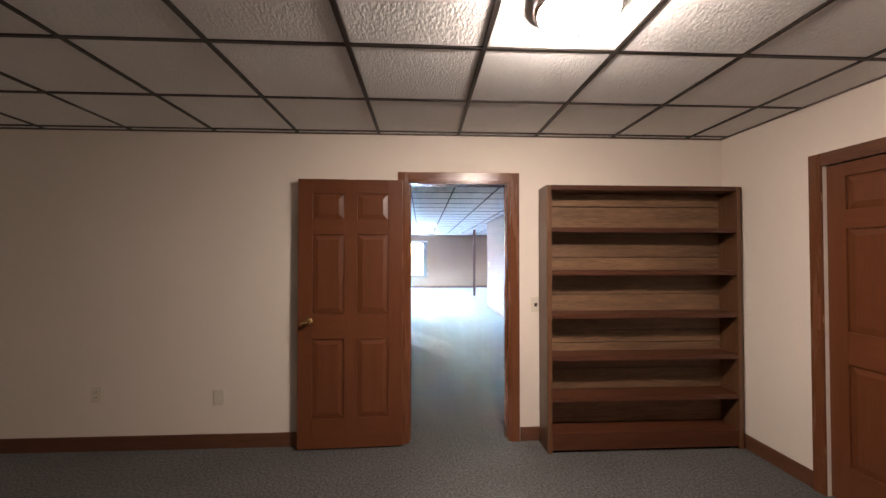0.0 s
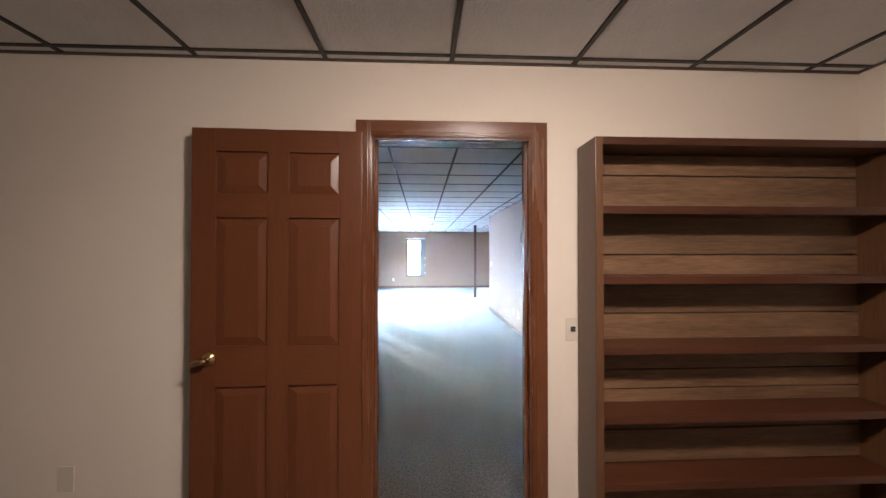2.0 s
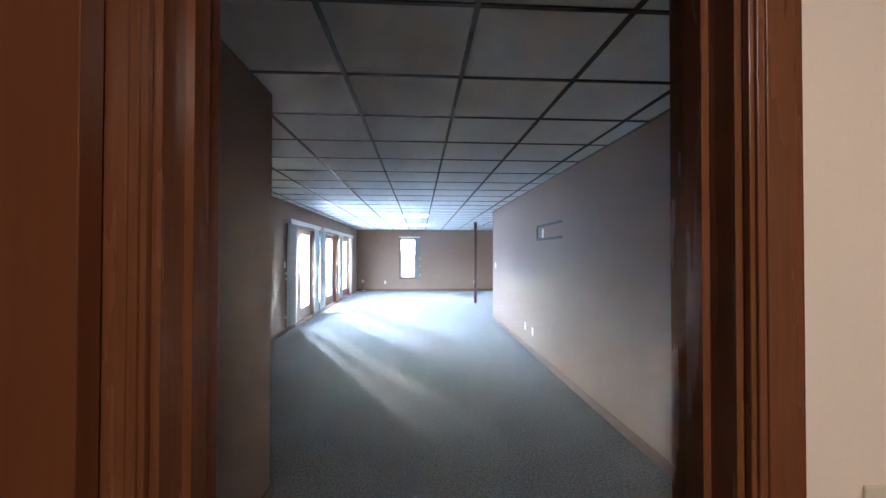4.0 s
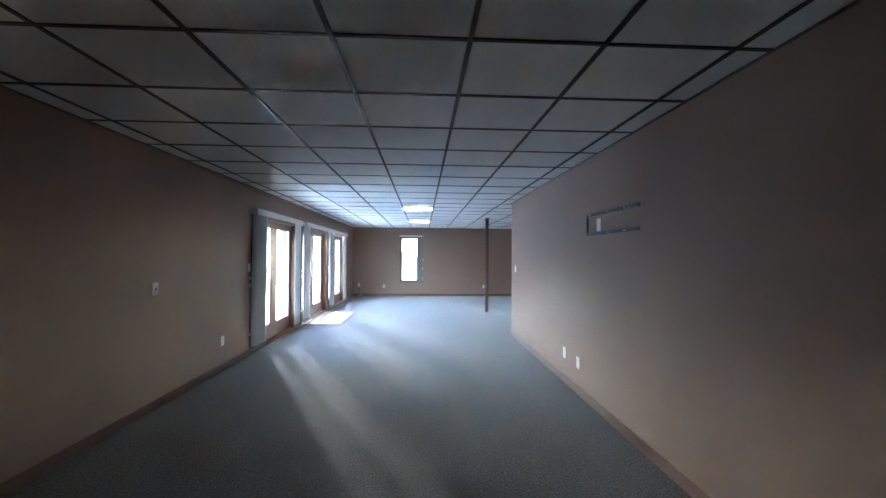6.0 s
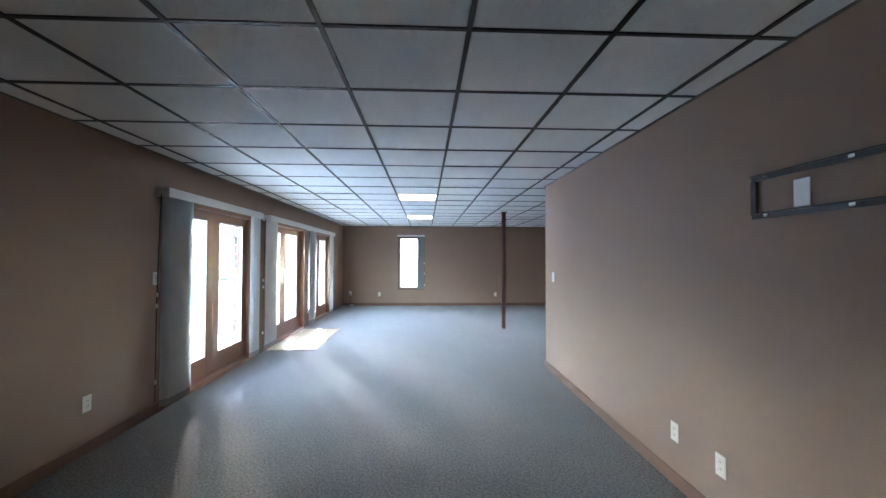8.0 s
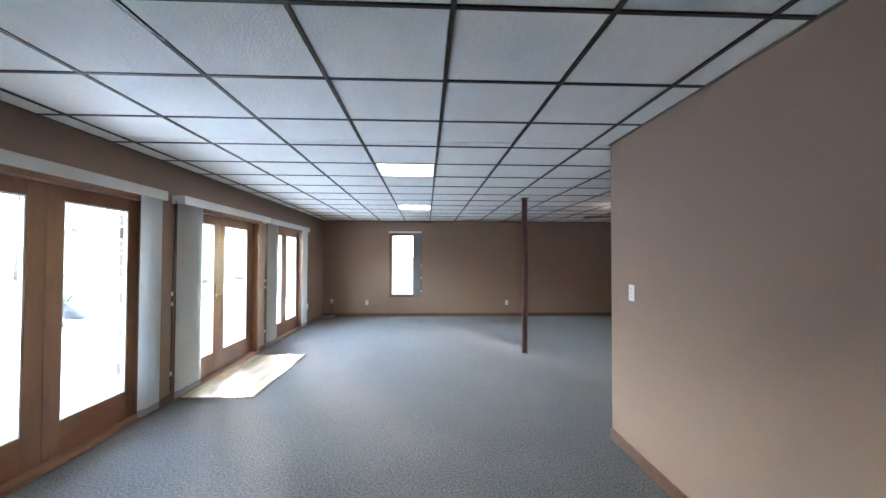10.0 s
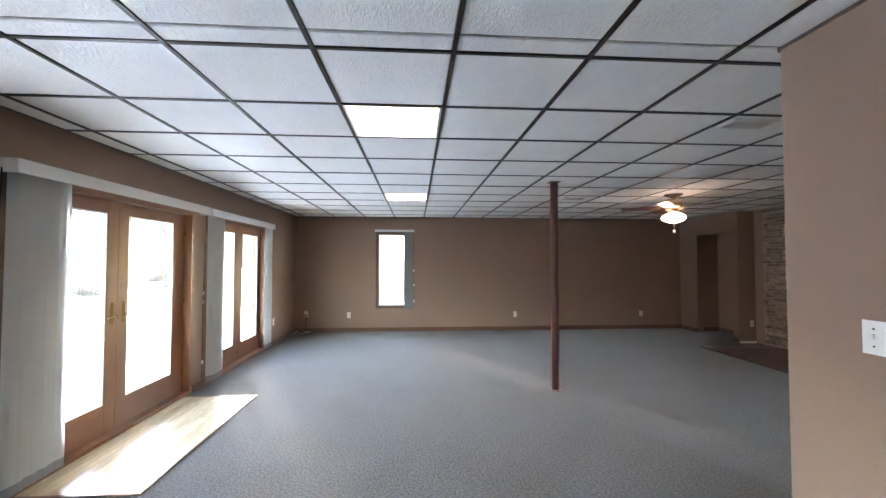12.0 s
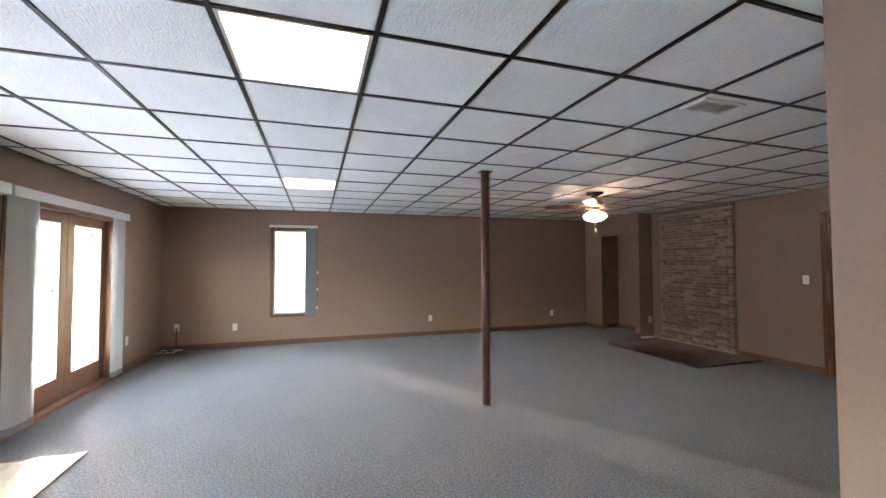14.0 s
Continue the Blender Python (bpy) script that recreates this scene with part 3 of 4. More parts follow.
glazed_door("door_3", "d1", "pine framed sliding glass door with two tall panes", 11.955, ((11.20, 11.82), (12.09, 12.71)), 12.824)
d2 = glazed_door("door_4", "d2", "pine french double door with brass levers", 14.25, ((13.50, 14.13), (14.37, 15.02)), 15.204)
glazed_door("door_5", "d3", "pine framed sliding glass door with two tall panes", 16.53, ((15.76, 16.42), (16.66, 17.22)), 17.324)
for yy, s in ((14.185, -1), (14.32, 1)):
    h = part("lever_plate", boxed(XD1 + 0.0005, XD1 + 0.006, yy - 0.016, yy + 0.016, 0.92, 1.1, bevel=0.002), BRASS, d2, "brass lever handle")
    part("lever", tube([(XD1 + 0.004, yy, 0.985), (XD1 + 0.045, yy, 0.985), (XD1 + 0.05, yy + s * 0.02, 0.985), (XD1 + 0.048, yy + s * 0.1, 0.98)], [0.009, 0.009, 0.009, 0.006], 10), BRASS, h)
for z in (0.22, 1.0, 1.72):
    part("hinge", tube([(XD1 + 0.008, 15.202, z), (XD1 + 0.008, 15.202, z + 0.1)], 0.009, 8), BRASS, d2)


# ---- vertical blinds ----
def vertical_blind(label, y0, y1, stacks, ztop=2.055, xo=0.11):
    """A valance along the wall and hanging vanes; stacks are (first y, last y, count, turn)."""
    ob = thing("vertical_blind", (XW, (y0 + y1) / 2, ztop), label, "blind", "vertical blinds along the wall")
    xa = XW + 0.001
    bm = boxed(xa + xo - 0.006, xa + xo, y0, y1, ztop - 0.085, ztop, bevel=0.002)
    part("valance", bm, VALANCE, ob)
    for y in (y0, y1 - 0.006):
        part("valance_return", boxed(xa, xa + xo - 0.006, y, y + 0.006, ztop - 0.085, ztop), VALANCE, ob)
    part("headrail", boxed(xa + 0.03, xa + 0.065, y0 + 0.01, y1 - 0.01, ztop - 0.05, ztop - 0.012), WHITE_PLASTIC, ob)
    for ya, yb, n, turn in stacks:
        for i in range(n):
            y = ya + (yb - ya) * (i / max(1, n - 1))
            bm = bmesh.new()
            cols = []
            for k in range(5):
                u = (k / 4 - 0.5) * 0.089
                bow = 0.006 * (1 - (2 * k / 4 - 1) ** 2)
                cols.append((u, bow))
            ca, sa = math.cos(radians(turn + random.uniform(-5, 5))), math.sin(radians(turn + random.uniform(-5, 5)))
            pts = []
            for u, v in cols:
                # u runs along the wall (y) at turn 0, across it at 90
                pts.append((xa + 0.052 + u * sa + v * ca, y + u * ca - v * sa))
            lo, hi = 0.115 + random.uniform(-0.004, 0.004), ztop - 0.05
            back = [(x - 0.0012, yy2) for x, yy2 in pts]
            loop = pts + back[::-1]
            b0 = [bm.verts.new((x, yy2, lo)) for x, yy2 in loop]
            t0 = [bm.verts.new((x, yy2, hi)) for x, yy2 in loop]
            for k in range(len(loop)):
                bm.faces.new((b0[k], b0[(k + 1) % len(loop)], t0[(k + 1) % len(loop)], t0[k]))
            bm.faces.new(b0[::-1])
            bm.faces.new(t0)
            bmesh.ops.recalc_face_normals(bm, faces=bm.faces)
            vane = part("vane", bm, VANE, ob)
            bm = bmesh.new()
            b0 = [bm.verts.new((x, yy2, lo - 0.06)) for x, yy2 in loop]
            t0 = [bm.verts.new((x, yy2, lo)) for x, yy2 in loop]
            for k in range(len(loop)):
                bm.faces.new((b0[k], b0[(k + 1) % len(loop)], t0[(k + 1) % len(loop)], t0[k]))
            bm.faces.new(b0[::-1])
            bmesh.ops.recalc_face_normals(bm, faces=bm.faces)
            part("hem", bm, HEM, vane, "darker weighted hem")
    bm = tube([(xa + 0.05, y0 - 0.015, ztop - 0.06), (xa + 0.03, y0 - 0.02, 1.0), (xa + 0.03, y0 - 0.02, 0.12)], 0.004, 6)
    cord = part("cord", bm, STEEL, ob)
    for z in (1.08, 0.98, 0.30):
        part("tassel", lathe([(0.006, -0.02), (0.011, -0.015), (0.011, 0.012), (0.005, 0.02)], 10, (xa + 0.03, y0 - 0.02, z)), WHITE_PLASTIC, cord)
    return ob


vertical_blind("grey fabric vertical blind drawn open beside a glass door", 10.82, 12.93, [(10.90, 11.22, 9, 40), (12.73, 12.87, 4, 25)])
vertical_blind("grey fabric vertical blind gathered beside the french doors", 13.16, 15.36, [(13.23, 13.56, 9, 15)], xo=0.125)
vertical_blind("pale fabric vertical blind drawn open beside a glass door", 15.42, 17.46, [(15.52, 15.74, 7, 40), (17.25, 17.40, 4, 25)])


# ---- narrow window in the end wall ----
def north_window():
    ob = thing("window_1", ((WX0 + WX1) / 2, YF, WZ0), "narrow casement window with a dark wooden frame", "window", kind="structure")
    for a, b, c2, d in ((WX0 - 0.055, WX0, WZ0 - 0.055, WZ1 + 0.055), (WX1, WX1 + 0.055, WZ0 - 0.055, WZ1 + 0.055), (WX0, WX1, WZ1, WZ1 + 0.055), (WX0, WX1, WZ0 - 0.055, WZ0)):
        part("casing", boxed(a, b, YF - 0.016, YF - 0.001, c2, d, bevel=0.003), DARKWOOD, ob)
    for a, b, c2, d in ((WX0 + 0.001, WX0 + 0.03, WZ0 + 0.001, WZ1 - 0.001), (WX1 - 0.03, WX1 - 0.001, WZ0 + 0.001, WZ1 - 0.001), (WX0 + 0.03, WX1 - 0.03, WZ1 - 0.03, WZ1 - 0.001), (WX0 + 0.03, WX1 - 0.03, WZ0 + 0.001, WZ0 + 0.03)):
        part("window_frame", boxed(a, b, YF + 0.03, YF + 0.12, c2, d), VALANCE, ob, "pale window sash")
    g = part("pane", boxed(WX0 + 0.03, WX1 - 0.03, YF + 0.07, YF + 0.076, WZ0 + 0.03, WZ1 - 0.03), GLASS, ob)
    g.visible_shadow = False
    k = part("crank", lathe([(0.018, 0), (0.016, 0.02)], 12, (-0.68, YF + 0.018, WZ0 + 0.002)), WHITE_PLASTIC, ob)
    part("crank_arm", tube([(-0.68, YF + 0.01, WZ0 + 0.02), (-0.62, YF - 0.005, WZ0 + 0.035)], 0.006, 8), WHITE_PLASTIC, k)
    bl = thing("vertical_blind", ((WX0 + WX1) / 2, YF, 2.09), "small grey vertical blind drawn aside on a narrow window", "blind")
    part("valance", boxed(-1.01, -0.205, YF - 0.09, YF - 0.085, 2.05, 2.095), VALANCE, bl)
    for x in (-1.01, -0.211):
        part("valance_return", boxed(x, x + 0.006, YF - 0.085, YF - 0.017, 2.05, 2.095), VALANCE, bl)
    for i in range(6):
        x = -0.40 + 0.03 * i
        part("vane", boxed(x - 0.02, x + 0.024, YF - 0.05 - 0.006 * (i % 2), YF - 0.0488 - 0.006 * (i % 2), 0.49, 2.06), VANE_SHADED, bl)
    cd = part("cord", tube([(-0.215, YF - 0.05, 2.05), (-0.205, YF - 0.04, 0.6)], 0.003, 6), STEEL, bl)
    for z in (1.25, 0.95, 0.62):
        part("tassel", lathe([(0.006, -0.02), (0.01, -0.01), (0.01, 0.02), (0.004, 0.03)], 10, (-0.207, YF - 0.045, z)), WHITE_PLASTIC, cd)


north_window()

# ---- steel column ----
col = thing("support_column", (1.412, 15.11, 0), "oxblood painted round steel column from carpet to ceiling", "column")
part("shaft", lathe([(0.043, 0.006), (0.043, H - 0.008)], 28, (1.412, 15.11, 0)), COLUMN, col)
part("base_plate", boxed(1.352, 1.472, 15.05, 15.17, 0, 0.006, bevel=0.002), COLUMN, col)
part("cap_plate", boxed(1.352, 1.472, 15.05, 15.17, H - 0.008, H - 0.002), COLUMN, col)

# ---- hearth ----
hearth = thing("hearth", (5.26, 16.3, 0), "low dark red tiled hearth on the carpet before bricks", "hearth")
for i in range(4):
    for j in range(5):
        part("tile", boxed(4.64 + 0.31 * i, 4.64 + 0.31 * i + 0.305, 15.46 + 0.335 * j, 15.46 + 0.335 * j + 0.33, 0, 0.018, bevel=0.002), HEARTH, hearth)
part("pale_edge", boxed(5.885, 5.899, 15.82, 17.2, 0, 0.035), PLASTIC, hearth, "pale strip below the bricks")
part("pale_edge", boxed(5.58, 5.885, 17.375, 17.389, 0, 0.03), PLASTIC, hearth, "pale strip below the wall")

# ---- entry floor by the french doors ----
entry = thing("entry_floor", (-2.24, 14.2, 0), "pale wooden floorboards set in the carpet before french doors", "floor", kind="structure")
n = 8
wd = (2.612 - 1.872) / n
for i in range(n):
    cut = 13.36 + random.uniform(0.4, 1.2)
    for a, b in ((13.32, cut), (cut, 15.10)):
        part("floorboard", boxed(-2.612 + wd * i + 0.001, -2.612 + wd * (i + 1) - 0.001, a + 0.001, b - 0.001, 0.0005, 0.008), FLOORWOOD, entry)
for a in ((-1.872, -1.86, 13.30, 15.12), (-2.612, -1.872, 15.102, 15.12), (-2.612, -1.872, 13.30, 13.318)):
    part("edge_strip", boxed(*a, 0.0005, 0.011), BASE_Y, entry, "dark wooden edge strip")

# ---- lamps ----
LX, LY = 0.13, 2.50
lamp = thing("ceiling_light", (LX, LY, H), "lit frosted glass dome light with a nickel rim", "ceiling light")
part("rim", lathe([(0.165, 0.0), (0.168, -0.012), (0.16, -0.03), (0.148, -0.034)], 40, (LX, LY, H)), CHROME, lamp)
part("dome", lathe([(0.147, -0.0345), (0.142, -0.05), (0.12, -0.072), (0.085, -0.087), (0.04, -0.095), (0.012, -0.097)], 40, (LX, LY, H)), DOMEGLOW, lamp, "glowing frosted glass dome")
part("finial", lathe([(0.011, -0.0972), (0.013, -0.104), (0.007, -0.112), (0.009, -0.118), (0.004, -0.124)], 16, (LX, LY, H)), CHROME, lamp)

for k, (sx, sy) in enumerate(LIGHT_TILES):
    pl = thing("ceiling_light_panel", (sx, sy, H), "lit flat white square light panel in the ceiling grid", "ceiling light", "ceiling light panels")
    q = 0.294
    bm = bmesh.new()
    for a, b, c2, d in ((-q, -q + 0.018, -q, q), (q - 0.018, q, -q, q), (-q + 0.018, q - 0.018, -q, -q + 0.018), (-q + 0.018, q - 0.018, q - 0.018, q)):
        box(bm, sx + a, sx + b, sy + c2, sy + d, H + 0.002, H + 0.02)
    part("frame", bm, WHITE_PLASTIC, pl)
    part("diffuser", boxed(sx - q + 0.018, sx + q - 0.018, sy - q + 0.018, sy + q - 0.018, H + 0.006, H + 0.016), PANELGLOW, pl, "glowing white diffuser")


def ceiling_fan(x, y):
    ob = thing("ceiling_fan", (x, y, H), "brass ceiling fan with dark blades and a lit glass bowl", "ceiling fan")
    c0 = (x, y, H)
    part("canopy", lathe([(0.115, 0.0), (0.118, -0.012), (0.09, -0.03), (0.05, -0.045), (0.03, -0.06)], 32, c0), CHROME, ob)
    part("motor", lathe([(0.03, -0.061), (0.085, -0.075), (0.115, -0.10), (0.118, -0.15), (0.10, -0.185), (0.06, -0.20)], 36, c0), FAN_METAL, ob)
    part("switch_housing", lathe([(0.055, -0.201), (0.065, -0.215), (0.065, -0.245), (0.045, -0.26)], 28, c0), FAN_METAL, ob)
    for i in range(5):
        a = radians(8 + 72 * i)
        m = Matrix.Translation((x, y, H - 0.185)) @ Matrix.Rotation(a, 4, "Z") @ Matrix.Rotation(radians(11), 4, "X")
        bm = bmesh.new()
        out = [(0.20, -0.05), (0.30, -0.062), (0.55, -0.07), (0.62, -0.062), (0.65, -0.03), (0.65, 0.03), (0.62, 0.062), (0.55, 0.07), (0.30, 0.062), (0.20, 0.05)]
        lo = [bm.verts.new((u, v, -0.003)) for u, v in out]
        hi = [bm.verts.new((u, v, 0.003)) for u, v in out]
        bm.faces.new(lo[::-1])
        bm.faces.new(hi)
        for k in range(len(out)):
            bm.faces.new((lo[k], lo[(k + 1) % len(out)], hi[(k + 1) % len(out)], hi[k]))
        bmesh.ops.transform(bm, verts=bm.verts, matrix=m)
        bl = part("blade", bm, BLADE, ob, "dark wooden blade")
        bm = boxed(0.10, 0.26, -0.02, 0.02, 0.004, 0.009, bevel=0.002)
        box(bm, 0.20, 0.27, -0.035, 0.035, 0.0035, 0.008)
        bmesh.ops.transform(bm, verts=bm.verts, matrix=m)
        part("blade_arm", bm, FAN_METAL, bl)
    for i in range(4):
        a = radians(20 + 90 * i)
        part("lamp_arm", tube([(x + 0.05 * math.cos(a), y + 0.05 * math.sin(a), H - 0.225), (x + 0.12 * math.cos(a), y + 0.12 * math.sin(a), H - 0.205), (x + 0.165 * math.cos(a), y + 0.165 * math.sin(a), H - 0.23)], 0.009, 8), FAN_METAL, ob)
    bm = lathe([(0.05, -0.262), (0.095, -0.27), (0.132, -0.295), (0.143, -0.32), (0.13, -0.35), (0.09, -0.375), (0.045, -0.388), (0.01, -0.39)], 40, c0)
    for v in bm.verts:
        ang = math.atan2(v.co.y - y, v.co.x - x)
        s = 1 + 0.035 * math.cos(10 * ang)
        v.co.x, v.co.y = x + (v.co.x - x) * s, y + (v.co.y - y) * s
    part("bowl", bm, BOWLGLOW, ob, "glowing scalloped glass bowl")
    ch = part("pull_chain", tube([(x, y - 0.01, H - 0.391), (x, y - 0.01, H - 0.48)], 0.004, 6), FAN_METAL, ob)
    part("pull_knob", lathe([(0.005, 0.03), (0.013, 0.015), (0.016, -0.01), (0.008, -0.025)], 12, (x, y - 0.01, H - 0.51)), PLASTIC, ch)


ceiling_fan(3.31, 15.8)


def ceiling_vent(x, y, wx, wy, label):
    ob = thing("ceiling_vent", (x, y, H), label, "ceiling vent")
    z0, z1 = H - 0.012, H + 0.0025
    for a, b, c2, d in ((-wx, -wx + 0.025, -wy, wy), (wx - 0.025, wx, -wy, wy), (-wx + 0.025, wx - 0.025, -wy, -wy + 0.025), (-wx + 0.025, wx - 0.025, wy - 0.025, wy)):
        part("frame", boxed(x + a, x + b, y + c2, y + d, z0, z1, bevel=0.002), WHITE_PLASTIC, ob)
    part("backing", boxed(x - wx + 0.025, x + wx - 0.025, y - wy + 0.025, y + wy - 0.025, z1 - 0.002, z1), VALANCE, ob)
    k = int((2 * wy - 0.05) / 0.02)
    for i in range(k):
        yy = y - wy + 0.03 + 0.02 * i
        bm = boxed(x - wx + 0.025, x + wx - 0.025, -0.008, 0.008, -0.0008, 0.0008)
        bmesh.ops.rotate(bm, verts=bm.verts, matrix=Matrix.Rotation(radians(35), 3, "X"))
        bmesh.ops.translate(bm, verts=bm.verts, vec=(0, yy, z0 + 0.007))
        part("slat", bm, WHITE_PLASTIC, ob)


ceiling_vent(2.02, 13.14, 0.16, 0.085, "white slatted air vent in the ceiling")
ceiling_vent(2.11, 16.28, 0.16, 0.085, "white slatted air vent in the ceiling")
ceiling_vent(3.45, 18.55, 0.16, 0.085, "white slatted air vent in the ceiling")


# ---- loose cables in the corner ----
def cables():
    ob = thing("cable", (-2.39, YF - 0.08, 0), "tangle of loose dark cables below an outlet", "cable")
    pts = [(-2.393, YF - 0.02, 0.35), (-2.38, YF - 0.06, 0.25), (-2.39, YF - 0.05, 0.12), (-2.36, YF - 0.08, 0.02), (-2.30, YF - 0.14, 0.01), (-2.26, YF - 0.10, 0.02), (-2.32, YF - 0.06, 0.05)]
    part("lead", tube(pts, 0.009, 8), CABLE, ob)
    for j in range(3):
        pts = []
        for i in range(26):
            a = i * 0.55 + j
            r = 0.12 + 0.04 * math.sin(i * 1.3 + j)
            pts.append((-2.42 - 0.05 * j + r * 1.3 * math.cos(a), YF - 0.19 + 0.8 * r * math.sin(a), 0.008 + 0.012 * j + 0.01 * (1 + math.sin(i * 0.9))))
        part("coil", tube(pts, 0.009, 6), CABLE if j != 1 else PLASTIC, ob)
    part("plug", boxed(-2.408, -2.378, YF - 0.045, YF - 0.008, 0.335, 0.365, bevel=0.004), CABLE, ob)


cables()

# ---- outdoors ----
def ground_z(x, y):
    """Level by the house, a wooded bank rising beyond the patio."""
    d = max(0.0, -11.0 - x)
    rise = 13 * (1 - math.exp(-((d / 30) ** 1.4)))
    return -0.14 + rise + (0.12 * min(1, d / 3) * noise.noise(Vector((x * 0.5, y * 0.5, 0))) if d else 0)


gx = [-900, -400, -200, -120] + list(range(-90, -10, 2)) + [-10, 0, 20, 100, 900]
gy = [-900, -300, -100, -40] + list(range(-30, 82, 2)) + [100, 160, 400, 900]
bm = bmesh.new()
gv = [[bm.verts.new((x, y, ground_z(x, y))) for y in gy] for x in gx]
for a, b in zip(gv, gv[1:]):
    for k in range(len(gy) - 1):
        bm.faces.new((a[k], b[k], b[k + 1], a[k + 1])).smooth = True
structure("ground", bm, LITTER, "pale leaf-strewn ground rising to the woods", "ground")
structure("pavement", boxed(-9.5, XW - 0.2, 6, 24, -0.139, -0.02), CONCRETE, "pale concrete patio outside the doors", "patio")
bm = boxed(R1W - 0.5, 8.5, R1S - 0.5, YF + 0.5, H + 0.3, H + 0.45)
structure("roof", bm, STUCCO, "floor deck above the basement", "roof")
bm = boxed(XW - 0.23, XW - 0.2, Y2, 10.9, 0, 5.2)
structure("wall_outer", bm, STUCCO, "outer face of the house wall", "wall")


def bare_tree(x, y, height, seed):
    rnd = random.Random(seed)
    g = ground_z(x, y) + 0.14
    ob = thing("tree", (x, y, g - 0.14), "bare grey deciduous tree on leaf litter", "tree", "bare trees beyond the patio")
    r = height * 0.012 + 0.03
    lean = Vector((rnd.uniform(-0.06, 0.06), rnd.uniform(-0.06, 0.06), 1))
    trunk = [(x + lean.x * height * f + 0.1 * rnd.uniform(-1, 1) * f, y + lean.y * height * f + 0.1 * rnd.uniform(-1, 1) * f, g - 0.25 + height * f) for f in (0, 0.12, 0.3, 0.5, 0.7, 0.85, 1)]
    part("trunk", tube(trunk, [r * 1.35, r, r * 0.88, r * 0.7, r * 0.5, r * 0.3, r * 0.08], 9), BARK, ob)
    bm = bmesh.new()
    for i in range(16):
        f = rnd.uniform(0.18, 0.95)
        base = Vector((x + lean.x * height * f, y + lean.y * height * f, g - 0.25 + height * f))
        a = rnd.uniform(0, 6.28)
        ln = height * rnd.uniform(0.12, 0.28) * (1.15 - f * 0.6)
        d = Vector((math.cos(a), math.sin(a), rnd.uniform(0.4, 1.1))).normalized()
        mid = base + d * ln * 0.5 + Vector((0, 0, rnd.uniform(-0.1, 0.2)))
        tip = base + d * ln + Vector((0, 0, rnd.uniform(0, 0.5)))
        rr = r * (1 - f) * 0.5 + 0.012
        tube([base, mid, tip], [rr, rr * 0.65, 0.004], 5, bm)
        for k in range(3):
            q = mid.lerp(tip, rnd.random())
            e = q + Vector((rnd.uniform(-1, 1), rnd.uniform(-1, 1), rnd.uniform(0.1, 1))) * ln * 0.35
            tube([q, q.lerp(e, 0.5) + Vector((0, 0, 0.05)), e], [rr * 0.4, rr * 0.3, 0.003], 4, bm)
    part("limbs", bm, BARK, ob)


rnd = random.Random(5)
for i in range(42):
    bare_tree(-rnd.uniform(13, 42), rnd.uniform(8, 62), rnd.uniform(7, 13), i)


def shrub(x, y, s, seed):
    rnd2 = random.Random(seed)
    bm = bmesh.new()
    for i in range(110):
        a, e = rnd2.uniform(0, 6.28), rnd2.uniform(0.25, 1.4)
        d = Vector((math.cos(a) * math.cos(e), math.sin(a) * math.cos(e), math.sin(e)))
        ln = s * rnd2.uniform(0.5, 1.0)
        b0 = Vector((x, y, ground_z(x, y) - 0.03)) + Vector((rnd2.uniform(-1, 1), rnd2.uniform(-1, 1), 0)) * s * 0.4
        tube([b0, b0 + d * ln * 0.6 + Vector((0, 0, 0.05)), b0 + d * ln], [0.012, 0.008, 0.003], 4, bm)
    solid("shrub", bm, TWIG, "dry leafless shrub beyond the patio", "shrub", "dry shrubs beyond the patio")


for i in range(14):
    shrub(-rnd.uniform(11, 16), 9 + 2.2 * i + rnd.uniform(-0.6, 0.6), rnd.uniform(0.6, 1.1), 100 + i)

POT = surface("weathered_red_pot", (0.10, 0.03, 0.022), 0.7, vary=0.25, coarse=6, bump=0.2)
SLATE = surface("dark_slate_pot", (0.014, 0.016, 0.02), 0.55, vary=0.3, coarse=6, bump=0.2)
LEAF = surface("dull_green_leaf", (0.04, 0.06, 0.03), 0.7, vary=0.3, coarse=6, bump=0.1)
lr = random.Random(9)


def strap_leaves(at, count, length):
    bm = bmesh.new()
    for k in range(count):
        a, e, ln = lr.uniform(0, 6.28), lr.uniform(0.6, 1.4), lr.uniform(0.4, 1.0) * length
        d = Vector((math.cos(a) * math.cos(e), math.sin(a) * math.cos(e), math.sin(e)))
        side = Vector((-math.sin(a), math.cos(a), 0)) * 0.03
        b0 = Vector(at) + Vector((lr.uniform(-0.1, 0.1), lr.uniform(-0.1, 0.1), 0))
        m0 = b0 + d * ln * 0.6
        bm.faces.new([bm.verts.new(q) for q in (b0, m0 + side, b0 + d * ln - Vector((0, 0, 0.06)), m0 - side)])
    return bm


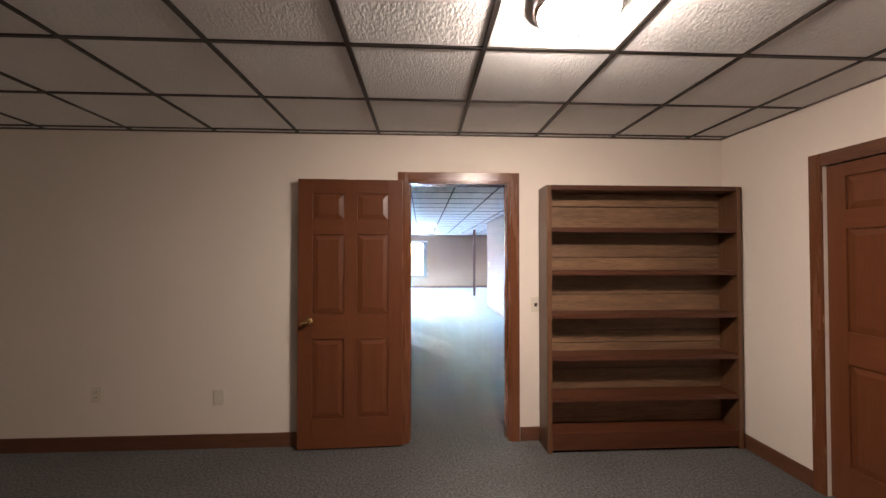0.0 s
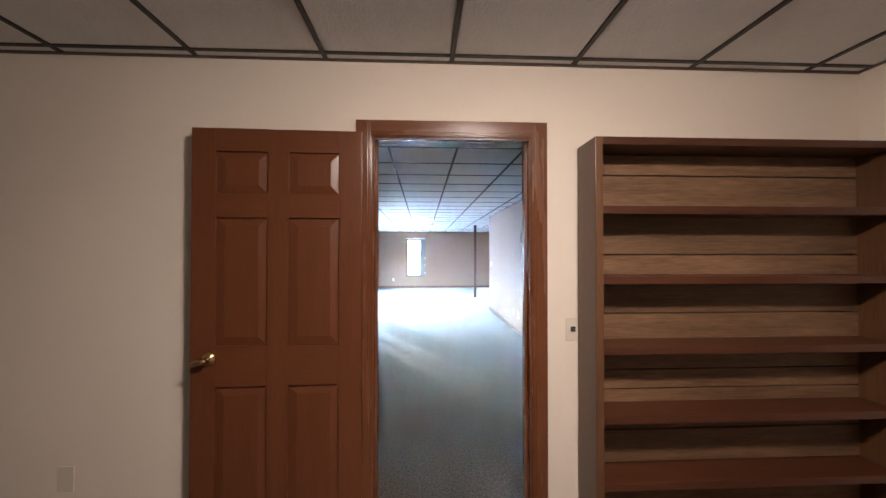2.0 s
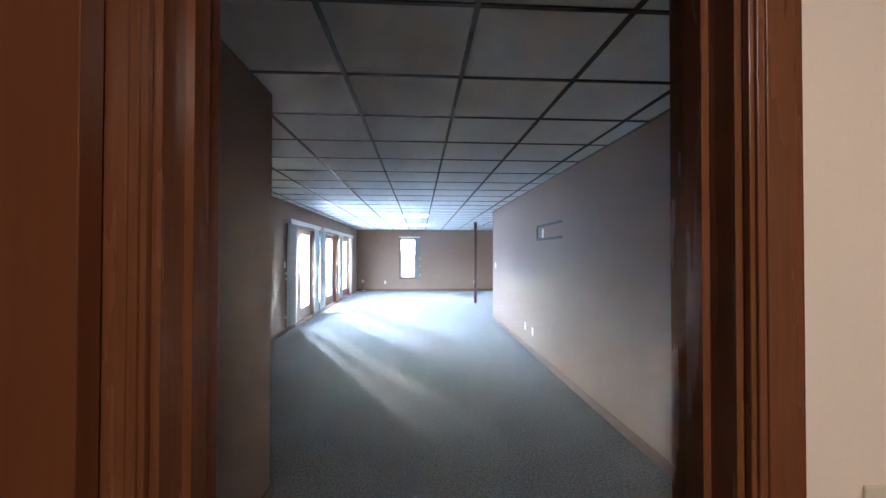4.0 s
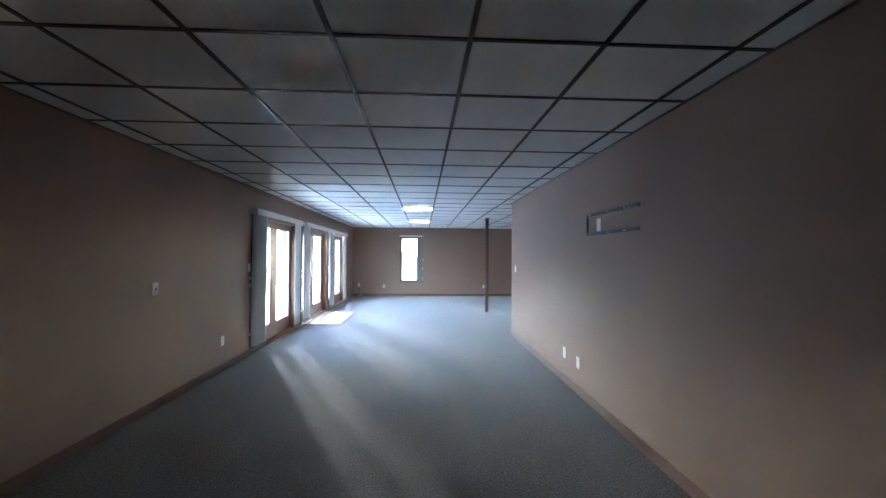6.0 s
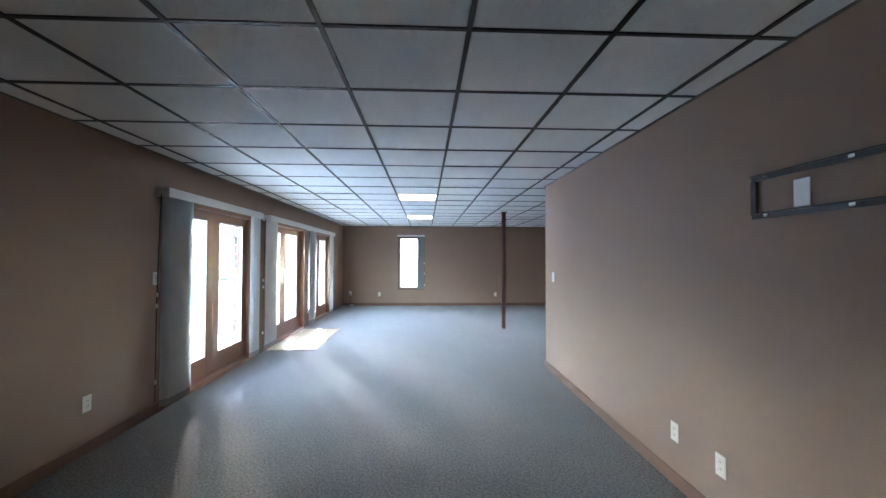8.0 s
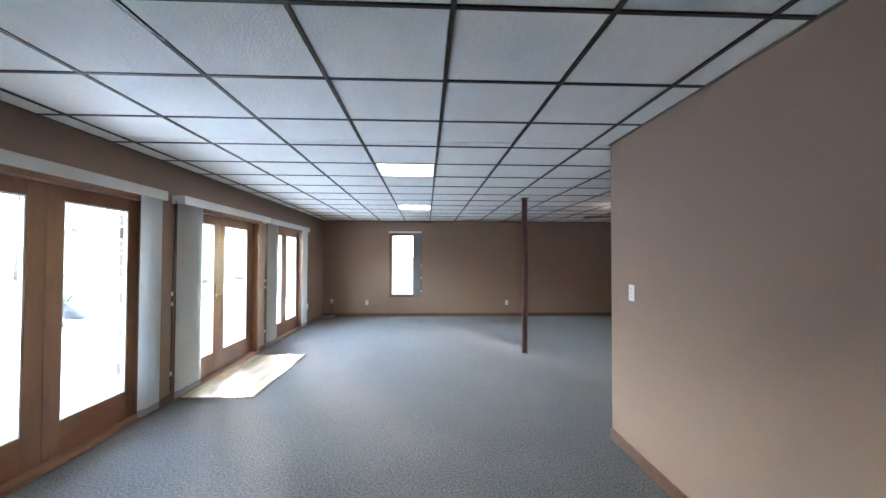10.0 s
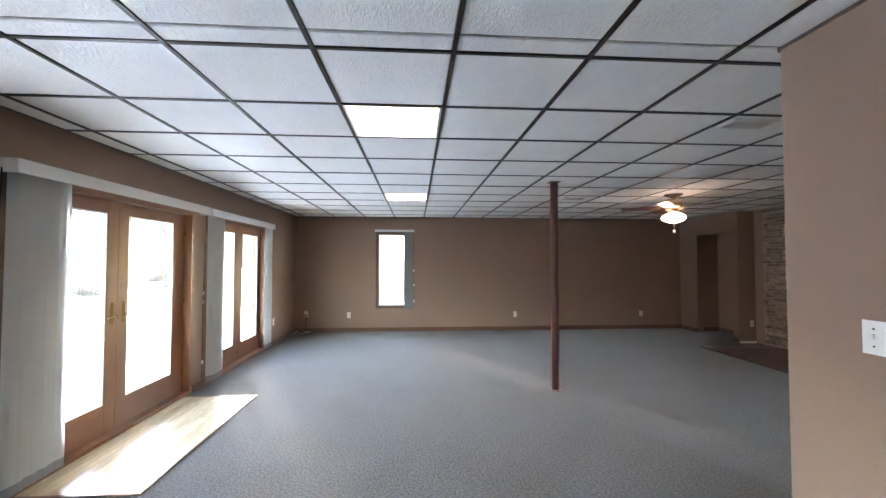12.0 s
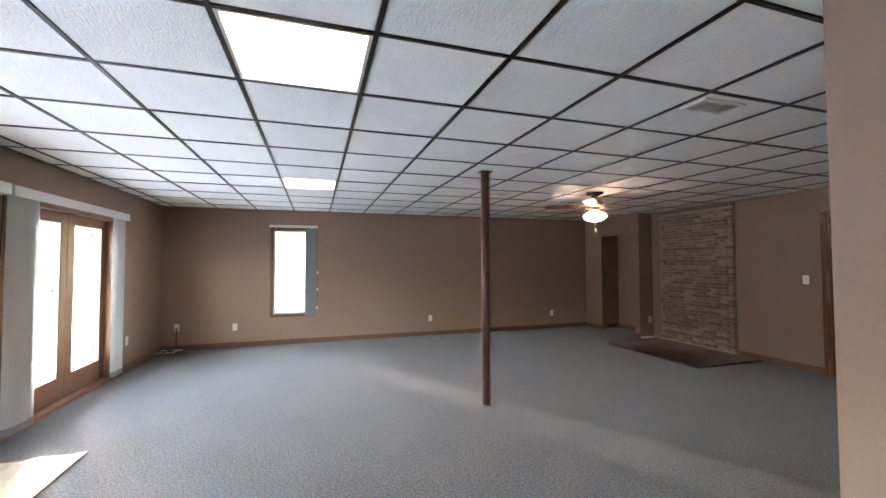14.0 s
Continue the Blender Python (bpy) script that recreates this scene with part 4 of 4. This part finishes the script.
def wedge_planter(px, py, pz):
    """A deep cone-shaped pot lying tipped on the patio, with leaves at its mouth."""
    ob = thing("planter", (px, py, pz), "dark slate cone planter tipped over on a patio", "planter")
    bm = lathe([(0.05, 0.0), (0.14, 0.18), (0.23, 0.42), (0.29, 0.66), (0.30, 0.70), (0.27, 0.70), (0.22, 0.55), (0.1, 0.3)], 28)
    side = Vector((0.74, 0.67, 0))
    bmesh.ops.rotate(bm, verts=bm.verts, matrix=Matrix.Rotation(radians(-62), 3, Vector((-0.67, 0.74, 0))))
    low = min(v.co.z for v in bm.verts)
    bmesh.ops.translate(bm, verts=bm.verts, vec=(px + side.x * 0.45, py + side.y * 0.45, pz - low))
    bmesh.ops.scale(bm, verts=bm.verts, vec=(0.7, 0.7, 0.7), space=Matrix.Translation((-px, -py, -pz)))
    part("pot", bm, SLATE, ob)
    part("leaves", strap_leaves((px - side.x * 0.05, py - side.y * 0.05, pz + 0.3), 34, 0.5), LEAF, ob, "dull green strap leaves")


def plant_stand(px, py, pz):
    ob = thing("plant_stand", (px, py, pz), "thin dark metal stand on a concrete patio", "plant stand")
    for k in range(4):
        a = radians(45 + 90 * k)
        part("leg", tube([(px + 0.15 * math.cos(a), py + 0.15 * math.sin(a), pz + 0.60), (px + 0.21 * math.cos(a), py + 0.21 * math.sin(a), pz)], 0.011, 8), STEEL, ob)
    ring = [(px + 0.155 * math.cos(radians(30 * k)), py + 0.155 * math.sin(radians(30 * k)), pz + 0.60) for k in range(13)]
    part("ring", tube(ring, 0.011, 8), STEEL, ob)


wedge_planter(-8.35, 18.65, -0.02)
plant_stand(-7.75, 17.55, -0.02)
rx, ry = -11.0, 20.45
rz = ground_z(rx, ry) - 0.02
red = thing("planter", (rx, ry, rz), "red bowl planter with low green leaves outdoors", "planter")
part("pot", lathe([(0.09, 0.0), (0.14, 0.12), (0.17, 0.26), (0.185, 0.28), (0.185, 0.31), (0.16, 0.31), (0.14, 0.24)], 24, (rx, ry, rz)), POT, red)
part("leaves", strap_leaves((rx, ry, rz + 0.28), 22, 0.3), LEAF, red, "low green leaves")

# ---- stone pier outside, between two glass doors ----
ROCK = surface("grey_tan_field_stone", (0.17, 0.15, 0.13), 0.9, vary=0.35, coarse=7, fine=40, bump=0.6, depth=0.006, rand=0.35)
pier = thing("stone_pier", (XW - 0.2, 13.02, 0), "stacked grey field stone facing between glass doors", "stone facing", kind="structure")
part("mortar", boxed(XW - 0.24, XW - 0.2305, 12.875, 13.17, 0.0, HEAD + 0.3), MORTAR, pier)
z = 0.0
while z < HEAD + 0.2:
    h = random.uniform(0.085, 0.14)
    y = 12.872
    while y < 13.14:
        ln = min(random.uniform(0.12, 0.2), 13.17 - y)
        d = random.uniform(0.04, 0.06)
        part("stone", boxed(XW - 0.241 - d, XW - 0.241, y + 0.004, y + ln - 0.006, z + 0.006, z + h - 0.006, bevel=0.016), ROCK, pier)
        y += ln
    z += h

# ---- bricks of the panel ----
panel = thing("brick_panel", (XE, 16.5, 0), "mixed tan and brown brick panel behind the hearth", "brick wall", kind="structure")
part("mortar", boxed(XE - 0.02, XE - 0.001, 15.82, 17.20, 0.0, H - 0.06), MORTAR, panel)
part("top_strip", boxed(XE - 0.03, XE - 0.001, 15.81, 17.21, H - 0.058, H - 0.03), EDGE, panel, "dark strip above the bricks")
brick_meshes = []
for k, ln in enumerate((0.26, 0.21, 0.15, 0.085)):
    bm = bmesh.new()
    box(bm, -0.02, 0.0, 0, ln, 0, 0.046)
    for v in bm.verts:
        if v.co.x < -0.01:
            v.co.y += -0.004 if v.co.y > ln / 2 else 0.004
            v.co.z += -0.003 if v.co.z > 0.025 else 0.004
            v.co.x += random.uniform(-0.004, 0.004)
    brick_meshes.append((ln, mesh_of("brick", bm, BRICK)))
z = 0.04
while z < H - 0.12:
    y = 15.825 - random.choice((0, 0.05, 0.1))
    while y < 17.18:
        ln, me = random.choice(brick_meshes[:3])
        if y < 15.825:
            ln, me = brick_meshes[3]
            y = 15.825
        if y + ln > 17.2:
            ln, me = brick_meshes[3]
            if y + ln > 17.2:
                break
        ob = new("brick", me)
        ob.parent = panel
        ob.location = (-0.019 - random.uniform(0, 0.006), y - 16.5, z)
        y += ln + 0.007
    z += 0.053
